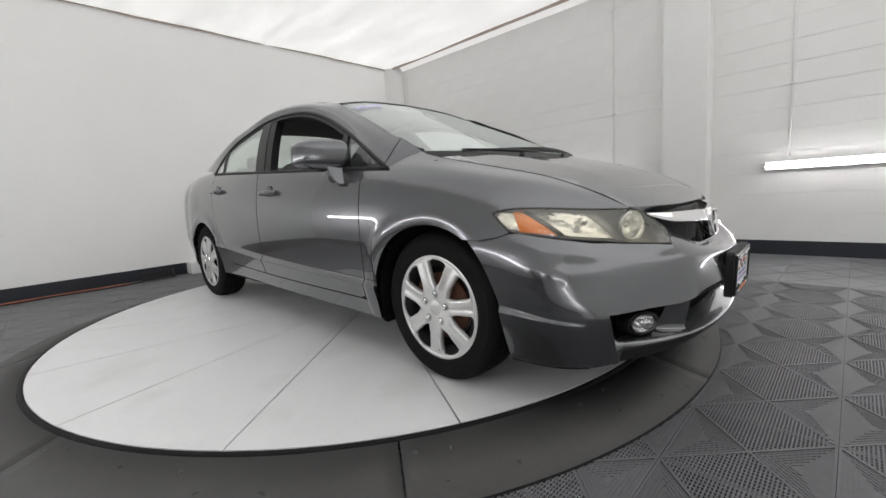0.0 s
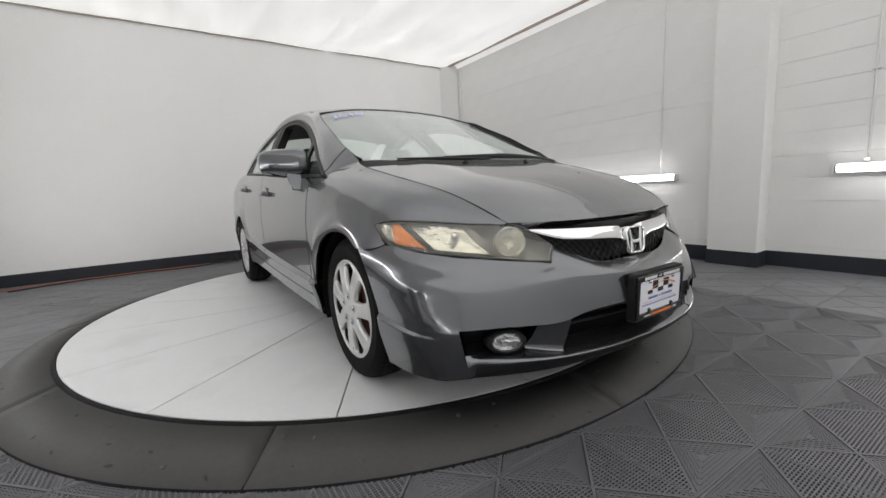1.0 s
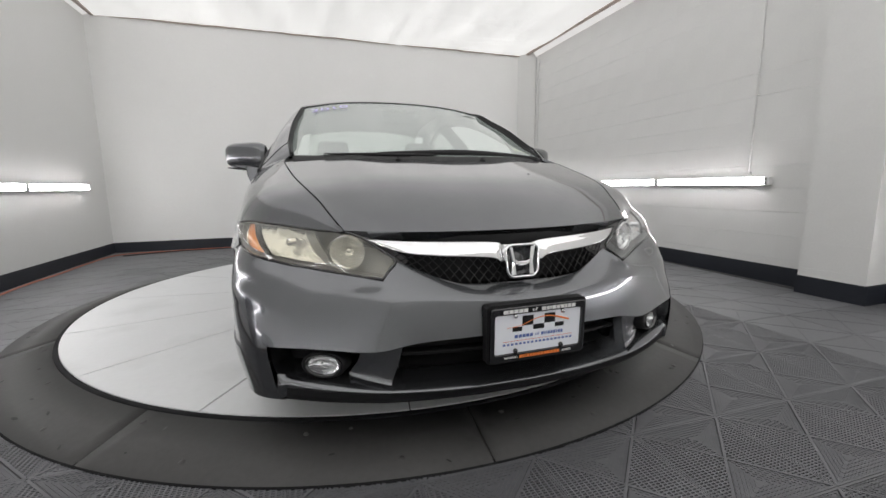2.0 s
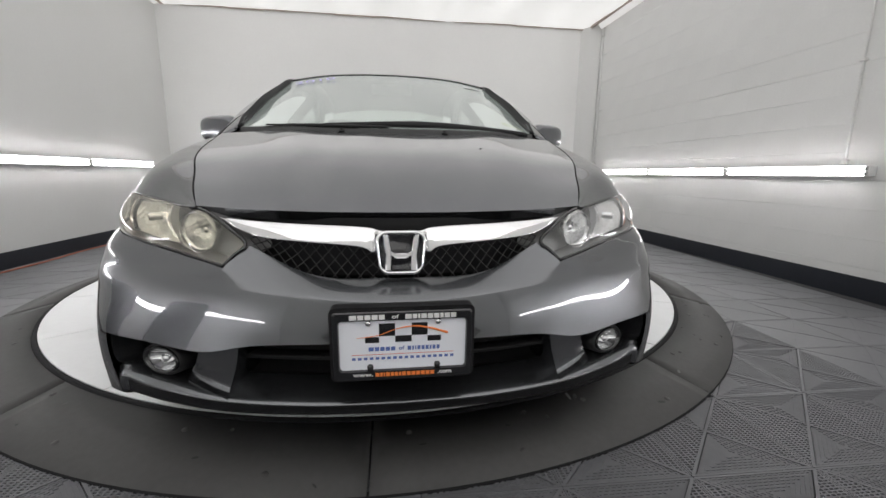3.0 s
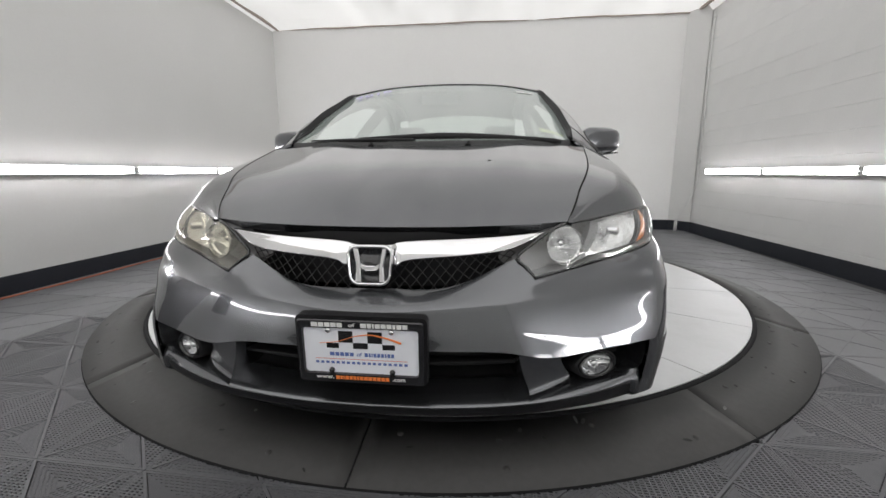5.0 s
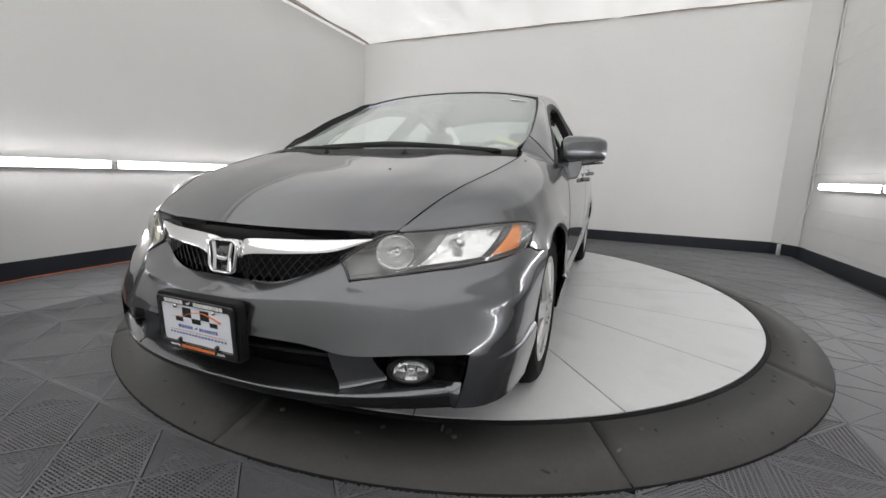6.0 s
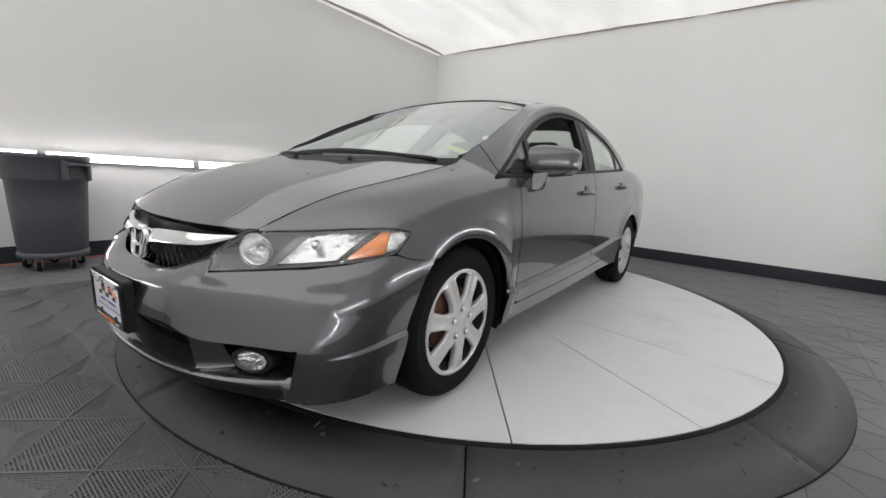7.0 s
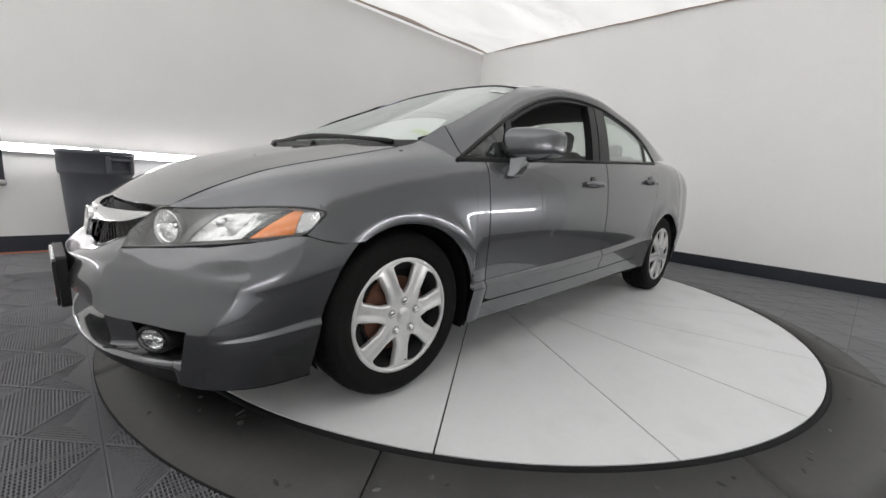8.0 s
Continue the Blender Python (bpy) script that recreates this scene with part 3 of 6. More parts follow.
# ---- waste can on its dolly ----
def waste_can(x, y):
    can = empty("waste_can", (x, y, FLOOR), "large round grey plastic waste can on a wheeled dolly", "waste can")
    at = Matrix.Translation((x, y, FLOOR))
    at = at @ Matrix.Diagonal((0.91, 0.91, 1.01, 1))
    mesh_object("body", *moved(turned([(0.001, 0.15), (0.225, 0.15), (0.24, 0.165), (0.262, 0.5), (0.272, 0.70), (0.288, 0.712), (0.292, 0.73), (0.297, 0.87), (0.304, 0.875), (0.308, 0.895), (0.304, 0.91), (0.288, 0.912), (0.282, 0.90), (0.262, 0.72), (0.23, 0.2), (0.001, 0.19)], 56), at), CANPLASTIC, can)
    for a in (29, 209):
        g = at @ pose(0, 0, 0, 0, 0, a)
        mesh_object("handle", *moved(joined([box(0.285, -0.095, 0.83, 0.335, 0.095, 0.855, 0.01), box(0.28, -0.115, 0.72, 0.33, -0.088, 0.87, 0.01), box(0.28, 0.088, 0.72, 0.33, 0.115, 0.87, 0.01), box(0.284, -0.09, 0.73, 0.30, 0.09, 0.75, 0.004)]), g), CANPLASTIC, can, smooth=False)
    dolly = mesh_object("dolly", *moved(turned([(0.001, 0.10), (0.20, 0.10), (0.245, 0.105), (0.25, 0.13), (0.24, 0.15), (0.2, 0.15), (0.001, 0.149)], 40), at), CANPLASTIC, can)
    for k in range(5):
        a = 2 * math.pi * k / 5 + 0.5
        g = at @ Matrix.Translation((0.19 * math.cos(a), 0.19 * math.sin(a), 0)) @ pose(0, 0, 0, 0, 0, 40 * k)
        c = mesh_object("caster", *moved(turned([(0.001, -0.014), (0.03, -0.014), (0.035, -0.009), (0.035, 0.009), (0.03, 0.014), (0.001, 0.014)], 18), g @ pose(0, 0, 0.035, 90)), SEALRUBBER, dolly)
        mesh_object("fork", *moved(joined([box(-0.016, -0.022, 0.03, 0.016, -0.017, 0.1, 0.002), box(-0.016, 0.017, 0.03, 0.016, 0.022, 0.1, 0.002), box(-0.018, -0.022, 0.09, 0.018, 0.022, 0.103, 0.002)]), g), METALGREY, dolly, smooth=False)
    return can


waste_can(-2.86, -0.512)
# a panel in place of an unidentified dark thing before a strip light; brackets added
board = mesh_object("hanging_board", *moved(slab(rounded(0.62, 0.44, 0.03), -0.012, 0.012), Matrix.Translation((WEST + 0.12, -1.40, 0.74)) @ pose(0, 0, 0, 90, 0, 90)), BASEPAINT, smooth=False)
tagged(board, "dark panel standing in for an unidentified dark thing with pale lower corners", "board")
for y in (-1.66, -1.14):
    mesh_object("bracket", *joined([box(WEST - 0.002, y - 0.012, 0.955, WEST + 0.135, y + 0.012, 0.967, 0.003), box(WEST + 0.106, y - 0.012, 0.90, WEST + 0.109, y + 0.012, 0.962)]), METALGREY, board)
    mesh_object("corner_guard", *moved(slab(rounded(0.06, 0.05, 0.018), -0.016, 0.016), Matrix.Translation((WEST + 0.12, y + (0.03 if y > -1.4 else -0.03), 0.54)) @ pose(0, 0, 0, 90, 0, 90)), METALGREY, board)


# ---- the car: nose to -y, front axle at y = 0, its left side at +x ----
car = empty("car", (0, 1.35, 0), "grey metallic four-door sedan parked on the turntable", "car")
AXLE, WB = 0.308, 2.70
ARCH_Y, ARCH_Z = 0.347, 0.334

# lines along the flank: (y, x, z)
K0 = rail([(-0.64, 0.56, 0.30), (-0.36, 0.84, 0.20), (0.34, 0.848, 0.208), (1.2, 0.85, 0.222), (2.05, 0.845, 0.243), (2.7, 0.845, 0.24), (3.1, 0.83, 0.25), (3.45, 0.70, 0.27), (3.62, 0.45, 0.28)])
K1 = rail([(-0.64, 0.56, 0.40), (-0.36, 0.85, 0.34), (0.32, 0.884, 0.360), (0.45, 0.886, 0.364), (1.5, 0.893, 0.405), (2.36, 0.880, 0.462), (2.7, 0.872, 0.48), (3.1, 0.862, 0.49), (3.45, 0.76, 0.50), (3.64, 0.50, 0.50)])
K2 = rail([(-0.64, 0.56, 0.42), (-0.36, 0.85, 0.37), (0.32, 0.872, 0.381), (0.45, 0.873, 0.385), (1.5, 0.879, 0.428), (2.36, 0.870, 0.484), (2.7, 0.866, 0.50), (3.1, 0.860, 0.51), (3.45, 0.76, 0.52), (3.64, 0.50, 0.52)])
K3 = rail([(-0.64, 0.53, 0.60), (-0.5, 0.69, 0.61), (-0.4, 0.805, 0.615), (-0.3, 0.846, 0.615), (-0.2, 0.860, 0.615), (0, 0.872, 0.62), (0.42, 0.880, 0.62), (1.0, 0.885, 0.63), (1.6, 0.886, 0.64), (2.2, 0.880, 0.66), (2.7, 0.868, 0.68), (3.1, 0.856, 0.69), (3.45, 0.765, 0.70), (3.66, 0.50, 0.70)])
K4 = rail([(-0.64, 0.504, 0.661), (-0.5, 0.632, 0.700), (-0.4, 0.742, 0.719), (-0.3, 0.806, 0.724), (-0.2, 0.826, 0.740), (0, 0.845, 0.775), (0.2, 0.853, 0.790), (0.42, 0.859, 0.803), (1.0, 0.866, 0.825), (1.6, 0.868, 0.845), (2.2, 0.860, 0.865), (2.7, 0.848, 0.89), (3.1, 0.824, 0.905), (3.45, 0.73, 0.91), (3.64, 0.48, 0.91)])
K5 = rail([(-0.64, 0.503, 0.664), (-0.5, 0.600, 0.729), (-0.4, 0.684, 0.765), (-0.3, 0.738, 0.787), (-0.2, 0.762, 0.808), (0, 0.788, 0.848), (0.2, 0.803, 0.874), (0.42, 0.822, 0.889), (1.0, 0.834, 0.926), (1.5, 0.838, 0.957), (2.2, 0.812, 1.000), (2.5, 0.790, 1.016), (2.8, 0.775, 1.030), (3.2, 0.715, 1.035), (3.45, 0.64, 1.03), (3.6, 0.46, 1.02)])
SEAM_HOOD = [(0.503, -0.633, 0.668), (0.536, -0.566, 0.713), (0.566, -0.478, 0.756), (0.600, -0.39, 0.793), (0.628, -0.29, 0.822), (0.650, -0.18, 0.849), (0.668, -0.06, 0.878), (0.686, 0.07, 0.910)]
K6 = rail([(-0.64, 0.503, 0.667)] + [(p[1], p[0], p[2]) for p in SEAM_HOOD[1:]] + [(0.14, 0.684, 0.929), (0.205, 0.668, 0.950), (0.30, 0.690, 0.962), (0.42, 0.740, 0.955), (1.0, 0.812, 0.95), (1.5, 0.815, 0.975), (2.2, 0.79, 1.02), (2.5, 0.72, 1.045), (2.9, 0.60, 1.06), (3.2, 0.55, 1.06), (3.6, 0.35, 1.04)])
RAILS = [K0, K1, K2, K3, K4, K5, K6]


def bulge(y, z):
    """How far the lip of a wheel arch swells the flank."""
    out = 0.0
    for cy in (0.0, WB):
        r = math.hypot((y - cy) / ARCH_Y, (z - AXLE) / ARCH_Z)
        if z > AXLE - 0.15 and r > 0.9:
            out += 0.005 + 0.007 * (1 - ((1.11 - r) / 0.11) ** 2) if r < 1.11 else 0.012 * math.exp(-((r - 1.11) / 0.11) ** 2)
    return out


def flank(y, s):
    """The place on the left flank at y, and s from 0 (sill) to 6 (hood seam or glass)."""
    Q = np.array([r(y)[0] for r in RAILS])
    if s <= 2:
        i = min(int(s), 1)
        x, z = Q[i] + (Q[i + 1] - Q[i]) * (s - i)
    else:
        x, z = hermite(np.arange(2, 7), Q[2:], [s])[0]
    return np.array((x + bulge(y, z), y, z))


def height_to_s(y, z):
    lo, hi = 0.0, 6.0
    for _ in range(24):
        mid = (lo + hi) / 2
        if flank(y, mid)[2] < z:
            lo = mid
        else:
            hi = mid
    return (lo + hi) / 2


def arch_z(y, cy=0.0):
    u = (y - cy) / ARCH_Y
    return AXLE + ARCH_Z * math.sqrt(max(0.0, 1 - u * u))


def column(y, s0, s1, n):
    return [flank(y, s) for s in np.linspace(s0, s1, n)]


def rows_s(s0, s1, n):
    """Steps up the flank that keep the edges of the lower crease."""
    t = list(np.linspace(s0, 0.96, 4)) + [1.0, 1.03, 1.5, 1.97, 2.0, 2.05] + list(np.linspace(2.15, s1, n))
    return [min(max(v, s0), s1) for v in t]


def fender(side):
    """The wing from headlamp to door, with its wheel arch."""
    low = rail([(-0.634, 0.668, 0.667), (-0.56, 0.67, 0.671), (-0.5, 0.677, 0.678), (-0.44, 0.685, 0.686), (-0.373, 0.692, 0.693), (-0.33, 0.691, 0.691), (-0.312, 0.686, 0.686), (-0.305, 0.68, 0.68)])
    seam = lambda y: float(np.interp(y, [-0.36, -0.33, -0.30, -0.26, -0.205], [0.618, 0.606, 0.598, 0.591, 0.590]))
    top = lambda y: float(np.interp(y, [0.205, 0.272], [6.0, 5.0]))
    ys = list(np.linspace(-0.630, -0.312, 17)) + [-0.307]
    cols = [column(y, height_to_s(y, low(y)[0][1]), 6, 22) for y in ys]
    cols += [column(y, height_to_s(y, seam(y)), 6, 22) for y in np.linspace(-0.302, -0.205, 8)]
    for a in np.linspace(math.acos(-0.205 / ARCH_Y), 0.12, 30)[1:]:
        y = ARCH_Y * math.cos(a)
        cols.append(column(y, height_to_s(y, arch_z(y)), top(y), 22))
    ob = panel("fender", np.array(cols), PAINT, car, gap=0.0022, side=side)
    # the corner behind the headlamp
    P = []
    for v in np.linspace(0, 1, 9):
        y0 = -0.357 + 0.052 * v ** 0.9
        col = []
        for u in np.linspace(0, 1, 6):
            y = y0 + (-0.3025 - y0) * u
            z = seam(y) + (0.682 - seam(y)) * v
            col.append(flank(y, height_to_s(y, z)))
        P.append(col)
    panel("fender_corner", np.array(P), PAINT, ob, side=side, depth=0.008)
    ys = [0.3424, 0.36, 0.385, 0.405, 0.4215]
    P = np.array([[flank(y, s) for s in rows_s(0.0, 5, 16)] for i, y in enumerate(ys)])
    panel("fender_rear", P, PAINT, ob, gap=0.0004, side=side)
    return ob


for side in (1, -1):
    fender(side)


def door_foot(y):
    """How far up the flank the door's lower edge lies."""
    return float(np.interp(y, [0.42, 2.12], [0.55, 0.45]))


def door_end(s):
    """y of the rear door's rear edge."""
    return float(np.interp(s, [0, 0.96, 2, 2.4, 3.1, 4, 5], [2.06, 2.17, 2.25, 2.30, 2.36, 2.42, 2.44]))


def door(front, side):
    """A door skin below its window."""
    S = rows_s(0.0, 5.0, 18)
    P = []
    for u in np.linspace(0, 1, 26):
        col = []
        for s in S:
            y = 0.424 + (1.5265 - 0.424) * u if front else 1.5305
            for _ in range(3):
                q = door_foot(y) + s * (1 - door_foot(y)) if s < 1 else s
                if not front:
                    y = 1.5305 + (door_end(q) - 1.5305) * u
            lift = 0.0
            if front:
                lift = 0.10 * max(0, 1 - (y - 0.424) / 0.04) ** 2 * max(0, 1 - s)
            col.append(flank(y, q + lift))
        P.append(col)
    P = np.array(P)
    ob = panel("front_door" if front else "rear_door", P, PAINT, car, gap=0.0022, side=side)
    # handle: a bar over a black plate that stands for the shaded hollow
    cy, cz = (1.335, 0.826) if front else (2.262, 0.876)
    c = flank(cy, height_to_s(cy, cz))
    bar = curve([(c[0] - 0.006, cy - 0.085, cz - 0.002), (c[0] + 0.022, cy - 0.07, cz), (c[0] + 0.030, cy, cz + 0.002), (c[0] + 0.022, cy + 0.07, cz), (c[0] - 0.006, cy + 0.085, cz - 0.002)], 17)
    V, F = tube(bar, [0.012, 0.014, 0.015] + [0.016] * 11 + [0.015, 0.014, 0.012], 10)
    cup_grid = np.array([[(c[0] + 0.001 - 0.004 * (1 - abs(v) ** 2), cy + u * (0.006 + 0.044 * (1 - abs(v)) ** 0.8), cz + 0.042 * v) for v in np.linspace(-1, 1, 9)] for u in np.linspace(-1, 1, 9)])
    panel("handle_hollow", cup_grid + np.array((0.0025, 0, 0)), GLOSS_BLACK, ob, "dark plate for the shade in the hollow behind the handle", depth=0.004, side=side)
    VF = (V, F) if side > 0 else mirror((V, F))
    mesh_object("door_handle", *VF, PAINT, ob)
    return ob


doors = {}
for side in (1, -1):
    for front in (True, False):
        doors[front, side] = door(front, side)
    # sill below the doors
    P = []
    for u in np.linspace(0, 1, 30):
        col = []
        for v in np.linspace(0, 1, 6):
            y = 0.4205 + 1.64 * u
            q = v * (door_foot(y) - 0.02)
            y = 0.4205 + (door_end(q) + 0.003 - 0.4205) * u
            col.append(flank(y, q))
        P.append(col)
    P = np.array(P)
    panel("sill", P, PAINT, car, gap=0.0015, side=side)
    P = np.array([[flank(y, 0.0), flank(y, 0.0) + np.array((-0.03, 0, -0.012)), flank(y, 0.0) + np.array((-0.2, 0, 0.0))] for y in np.linspace(0.36, 2.3, 20)])
    panel("sill_underside", P, BLACK, car, side=side)


def quarter(side):
    """The rear wing, round its arch and on to the tail."""
    cols = []
    for w in np.linspace(0, 1, 4):
        cols.append([flank((door_end(s) + 0.004) * (1 - w) + max(2.353, door_end(s) + 0.018) * w, s) for s in rows_s(0.0, 6.0, 18)])
    ob = panel("quarter_panel", np.array(cols), PAINT, car, gap=0.001, side=side)
    cols = []
    for a in np.linspace(math.pi - 0.1, 0.1, 28):
        y = WB + ARCH_Y * math.cos(a)
        s0 = height_to_s(y, arch_z(y, WB))
        cols.append([flank(y, s) for s in np.linspace(s0, 6, 20)])
    panel("rear_wing", np.array(cols), PAINT, ob, side=side)
    cols = [[flank(y, s) for s in rows_s(0.0, 6.0, 16)] for y in np.linspace(WB + 0.345, 3.6, 22)]
    panel("rear_corner", np.array(cols), PAINT, ob, side=side)
    return ob


for side in (1, -1):
    quarter(side)

# tail: rear face, lid, rear window
P = np.array([[(x, 3.66 - 0.14 * (abs(x) / 0.45) ** 3 * 0.4 + dy, z) for z, dy in ((0.27, -0.02), (0.5, 0.01), (0.7, 0.01), (0.9, -0.02), (1.0, -0.05))] for x in np.linspace(-0.46, 0.46, 13)])
panel("rear_bumper", P, PAINT, car)
P = np.array([[(x, y, z - 0.03 * (x / 0.6) ** 2) for y, z in ((2.98, 1.105), (3.2, 1.10), (3.45, 1.085), (3.6, 1.06))] for x in np.linspace(-0.56, 0.56, 13)])
panel("trunk_lid", P, PAINT, car)
P = np.array([[(x * (1 + 0.06 * t), 2.38 + 0.64 * t - 0.05 * (x / 0.55) ** 2, 1.385 - 0.275 * t - 0.035 * (x / 0.55) ** 2 + 0.02 * math.sin(math.pi * t)) for t in np.linspace(0, 1, 7)] for x in np.linspace(-0.53, 0.53, 13)])
pane = panel("rear_window", P, GLASS, car, "clear rear window glass", depth=0.004)
pane.visible_shadow = False

# hood
def hood_place(t, u):
    """t from 0 (nose) to 1 (cowl), u from 0 (centre) to 1 (seam)."""
    yc = -0.706 + 0.711 * t
    zc = hermite([-0.706, -0.675, -0.63, -0.55, -0.42, -0.2, 0.02], [[0.660], [0.6812], [0.7095], [0.754], [0.811], [0.875], [0.931]], [yc])[0][0]
    ys = -0.633 + 0.704 * t
    xs, zs = K6(ys)[0]
    x = xs * u
    w = min(1, max(0, (t - 0.1) / 0.6))
    ridge = 0.006 * math.exp(-((x - 0.40 - 0.10 * yc) / 0.10) ** 2) * w * w * (3 - 2 * w)
    return np.array((x, yc + (ys - yc) * u ** 2.3, zc + (zs - zc) * u ** 2.4 + ridge * (1 - u ** 6)))


U = np.sin(np.linspace(0, 1, 19) * math.pi / 2)
P = []
for u in np.r_[-U[::-1], U[1:]]:
    col = [hood_place(t, abs(u)) for t in np.linspace(0, 1, 40) ** 1.4]
    P.append([(math.copysign(p[0], u), p[1], p[2]) for p in col])
hood = panel("hood", np.array(P), PAINT, car, gap=0.0055, depth=0.03)
for sx in (-1, 1):
    c = hood_place(0.955, 0.30)
    mesh_object("washer_nozzle", *moved(joined([box(-0.012, -0.012, 0, 0.012, 0.012, 0.008, 0.004), box(-0.005, -0.006, 0.004, 0.005, 0.008, 0.016, 0.003)]), Matrix.Translation((sx * c[0], c[1], c[2] - 0.001))), BLACK, hood)
c = hood_place(0.55, 0.46)
mesh_object("paint_chip", *moved(slab([(0.006, 0), (0.002, 0.004), (-0.005, 0.002), (-0.004, -0.003), (0.003, -0.004)], 0, 0.0012), Matrix.Translation((c[0], c[1], c[2])) @ pose(0, 0, 0, 16)), SCUFF, hood, "dark chip in the paint", smooth=False)

# dark tubes added along the gaps between the panels, for the shade in them
for side in (1, -1):
    lines = [curve(SEAM_HOOD, 30) + np.array((0.001, 0, -0.0015))]
    lines += [np.array([flank(0.4227, q) for q in np.linspace(0.55, 5.0, 30)]) - np.array((0.0012, 0, 0))]
    lines += [np.array([flank(1.5285, q) for q in np.linspace(0.5, 5.0, 30)]) - np.array((0.0012, 0, 0))]
    lines += [np.array([flank(door_end(q) + 0.002, q) for q in np.linspace(0.45, 5.0, 30)]) - np.array((0.0012, 0, 0))]
    lines += [np.array([flank(y, door_foot(y) - 0.012) for y in np.linspace(0.43, 2.08, 30)]) - np.array((0.0010, 0, 0))]
    for P, thick in zip(lines, (0.0026, 0.0024, 0.0018, 0.0014, 0.0022)):
        VF = tube(P, thick, 6)
        mesh_object("panel_seam", *(VF if side > 0 else mirror(VF)), SEALRUBBER, car)

# ---- front bumper ----
BROWS = [
    [(0, -0.775, 0.512), (0.2, -0.765, 0.520), (0.363, -0.702, 0.582), (0.416, -0.740, 0.538), (0.577, -0.626, 0.556), (0.742, -0.520, 0.584), (0.796, -0.447, 0.600), (0.826, -0.360, 0.611), (0.868, -0.206, 0.588)],
    [(0, -0.806, 0.498), (0.2, -0.796, 0.504), (0.37, -0.742, 0.540), (0.422, -0.746, 0.527), (0.581, -0.642, 0.534), (0.751, -0.550, 0.550), (0.81, -0.482, 0.560), (0.841, -0.393, 0.568), (0.868, -0.230, 0.560)],
    [(0, -0.842, 0.480), (0.2, -0.832, 0.486), (0.375, -0.776, 0.507), (0.43, -0.755, 0.506), (0.585, -0.661, 0.506), (0.757, -0.576, 0.512), (0.82, -0.511, 0.517), (0.85, -0.420, 0.522), (0.866, -0.258, 0.520)],
    [(0, -0.850, 0.468), (0.2, -0.840, 0.472), (0.375, -0.790, 0.486), (0.438, -0.765, 0.482), (0.588, -0.679, 0.474), (0.758, -0.596, 0.478), (0.822, -0.531, 0.482), (0.852, -0.440, 0.486), (0.864, -0.276, 0.486)],
    [(0, -0.860, 0.430), (0.2, -0.850, 0.430), (0.375, -0.808, 0.434), (0.447, -0.780, 0.430), (0.59, -0.705, 0.424), (0.751, -0.622, 0.424), (0.815, -0.557, 0.426), (0.849, -0.463, 0.430), (0.86, -0.298, 0.436)],
    [(0, -0.863, 0.386), (0.2, -0.854, 0.385), (0.345, -0.825, 0.377), (0.45, -0.801, 0.354), (0.586, -0.736, 0.358), (0.732, -0.655, 0.356), (0.797, -0.590, 0.360), (0.841, -0.490, 0.366), (0.856, -0.318, 0.384)],
]
top_rows = [at_anchors(r, 50) for r in BROWS]
for k in (2, 3, 4, 5):
    ease = np.interp(np.arange(4, 46), [27, 28] if k == 5 else [32, 46], [1, 0])[:, None]
    for _ in range(6 if k == 5 else 40):
        r = top_rows[k]
        r[4:46] += ease * (0.25 * (r[3:45] + r[5:47]) - 0.5 * r[4:46])
# a sharp point between headlamp and grille
a, b = np.array(BROWS[0][2]), np.array(BROWS[0][3])
top_rows[0] = np.concatenate([at_anchors(BROWS[0][:3], 13), [a + (b - a) * k / 6 for k in range(1, 6)], at_anchors(BROWS[0][3:], 32)])
top_rows[1][7:21] = 0.5 * top_rows[1][7:21] + 0.25 * (top_rows[0][7:21] + top_rows[2][7:21])
j0 = 31
low = hermite(np.arange(4), [(0.706, -0.670, 0.200), (0.772, -0.610, 0.192), (0.814, -0.500, 0.182), (0.836, -0.352, 0.186)], np.arange(j0, 50) / 49 * 8 - 5)
extra = [top_rows[-1][j0:] * 0.55 + low * 0.45 + np.array((0.004, -0.003, 0)), low]


def crease(p):
    """The flank's crease, which fades towards the nose."""
    a = min(1, max(0, (p[1] + 0.60) / 0.24))
    zc = 0.331 + 0.034 * a
    k = min(1, max(0, (zc - p[2]) / (0.004 + 0.010 * a)))
    fade = min(1, max(0, (p[2] - 0.20) / 0.10))
    return np.array((0.011 * a ** 0.6 * k * (0.3 + 0.7 * fade), 0, 0))


V, F, ident = [], [], {}
for j in range(50):
    rows = [r[j] for r in top_rows] + ([e[j - j0] for e in extra] if j >= j0 else [])
    steps = np.r_[np.linspace(0, 5, 31), np.linspace(5, 7, 41)[1:]] if j >= j0 else np.linspace(0, 5, 31)
    for i, p in enumerate(hermite(np.arange(len(rows)), np.array(rows), steps)):
        ident[i, j] = len(V)
        V.append(p)
for j in range(49):
    for i in range(70):
        q = ((i, j), (i, j + 1), (i + 1, j + 1), (i + 1, j))
        if all(k in ident for k in q):
            F.append(tuple(ident[k] for k in q))
# fair the face between its edges: smooth in and out in turn, so that it keeps its volume
V = np.array(V)
face = np.array([[ident[i, j] for j in range(50)] for i in range(31)])
low_face = np.array([[ident[i, j] for j in range(j0, 50)] for i in range(20, 71)])
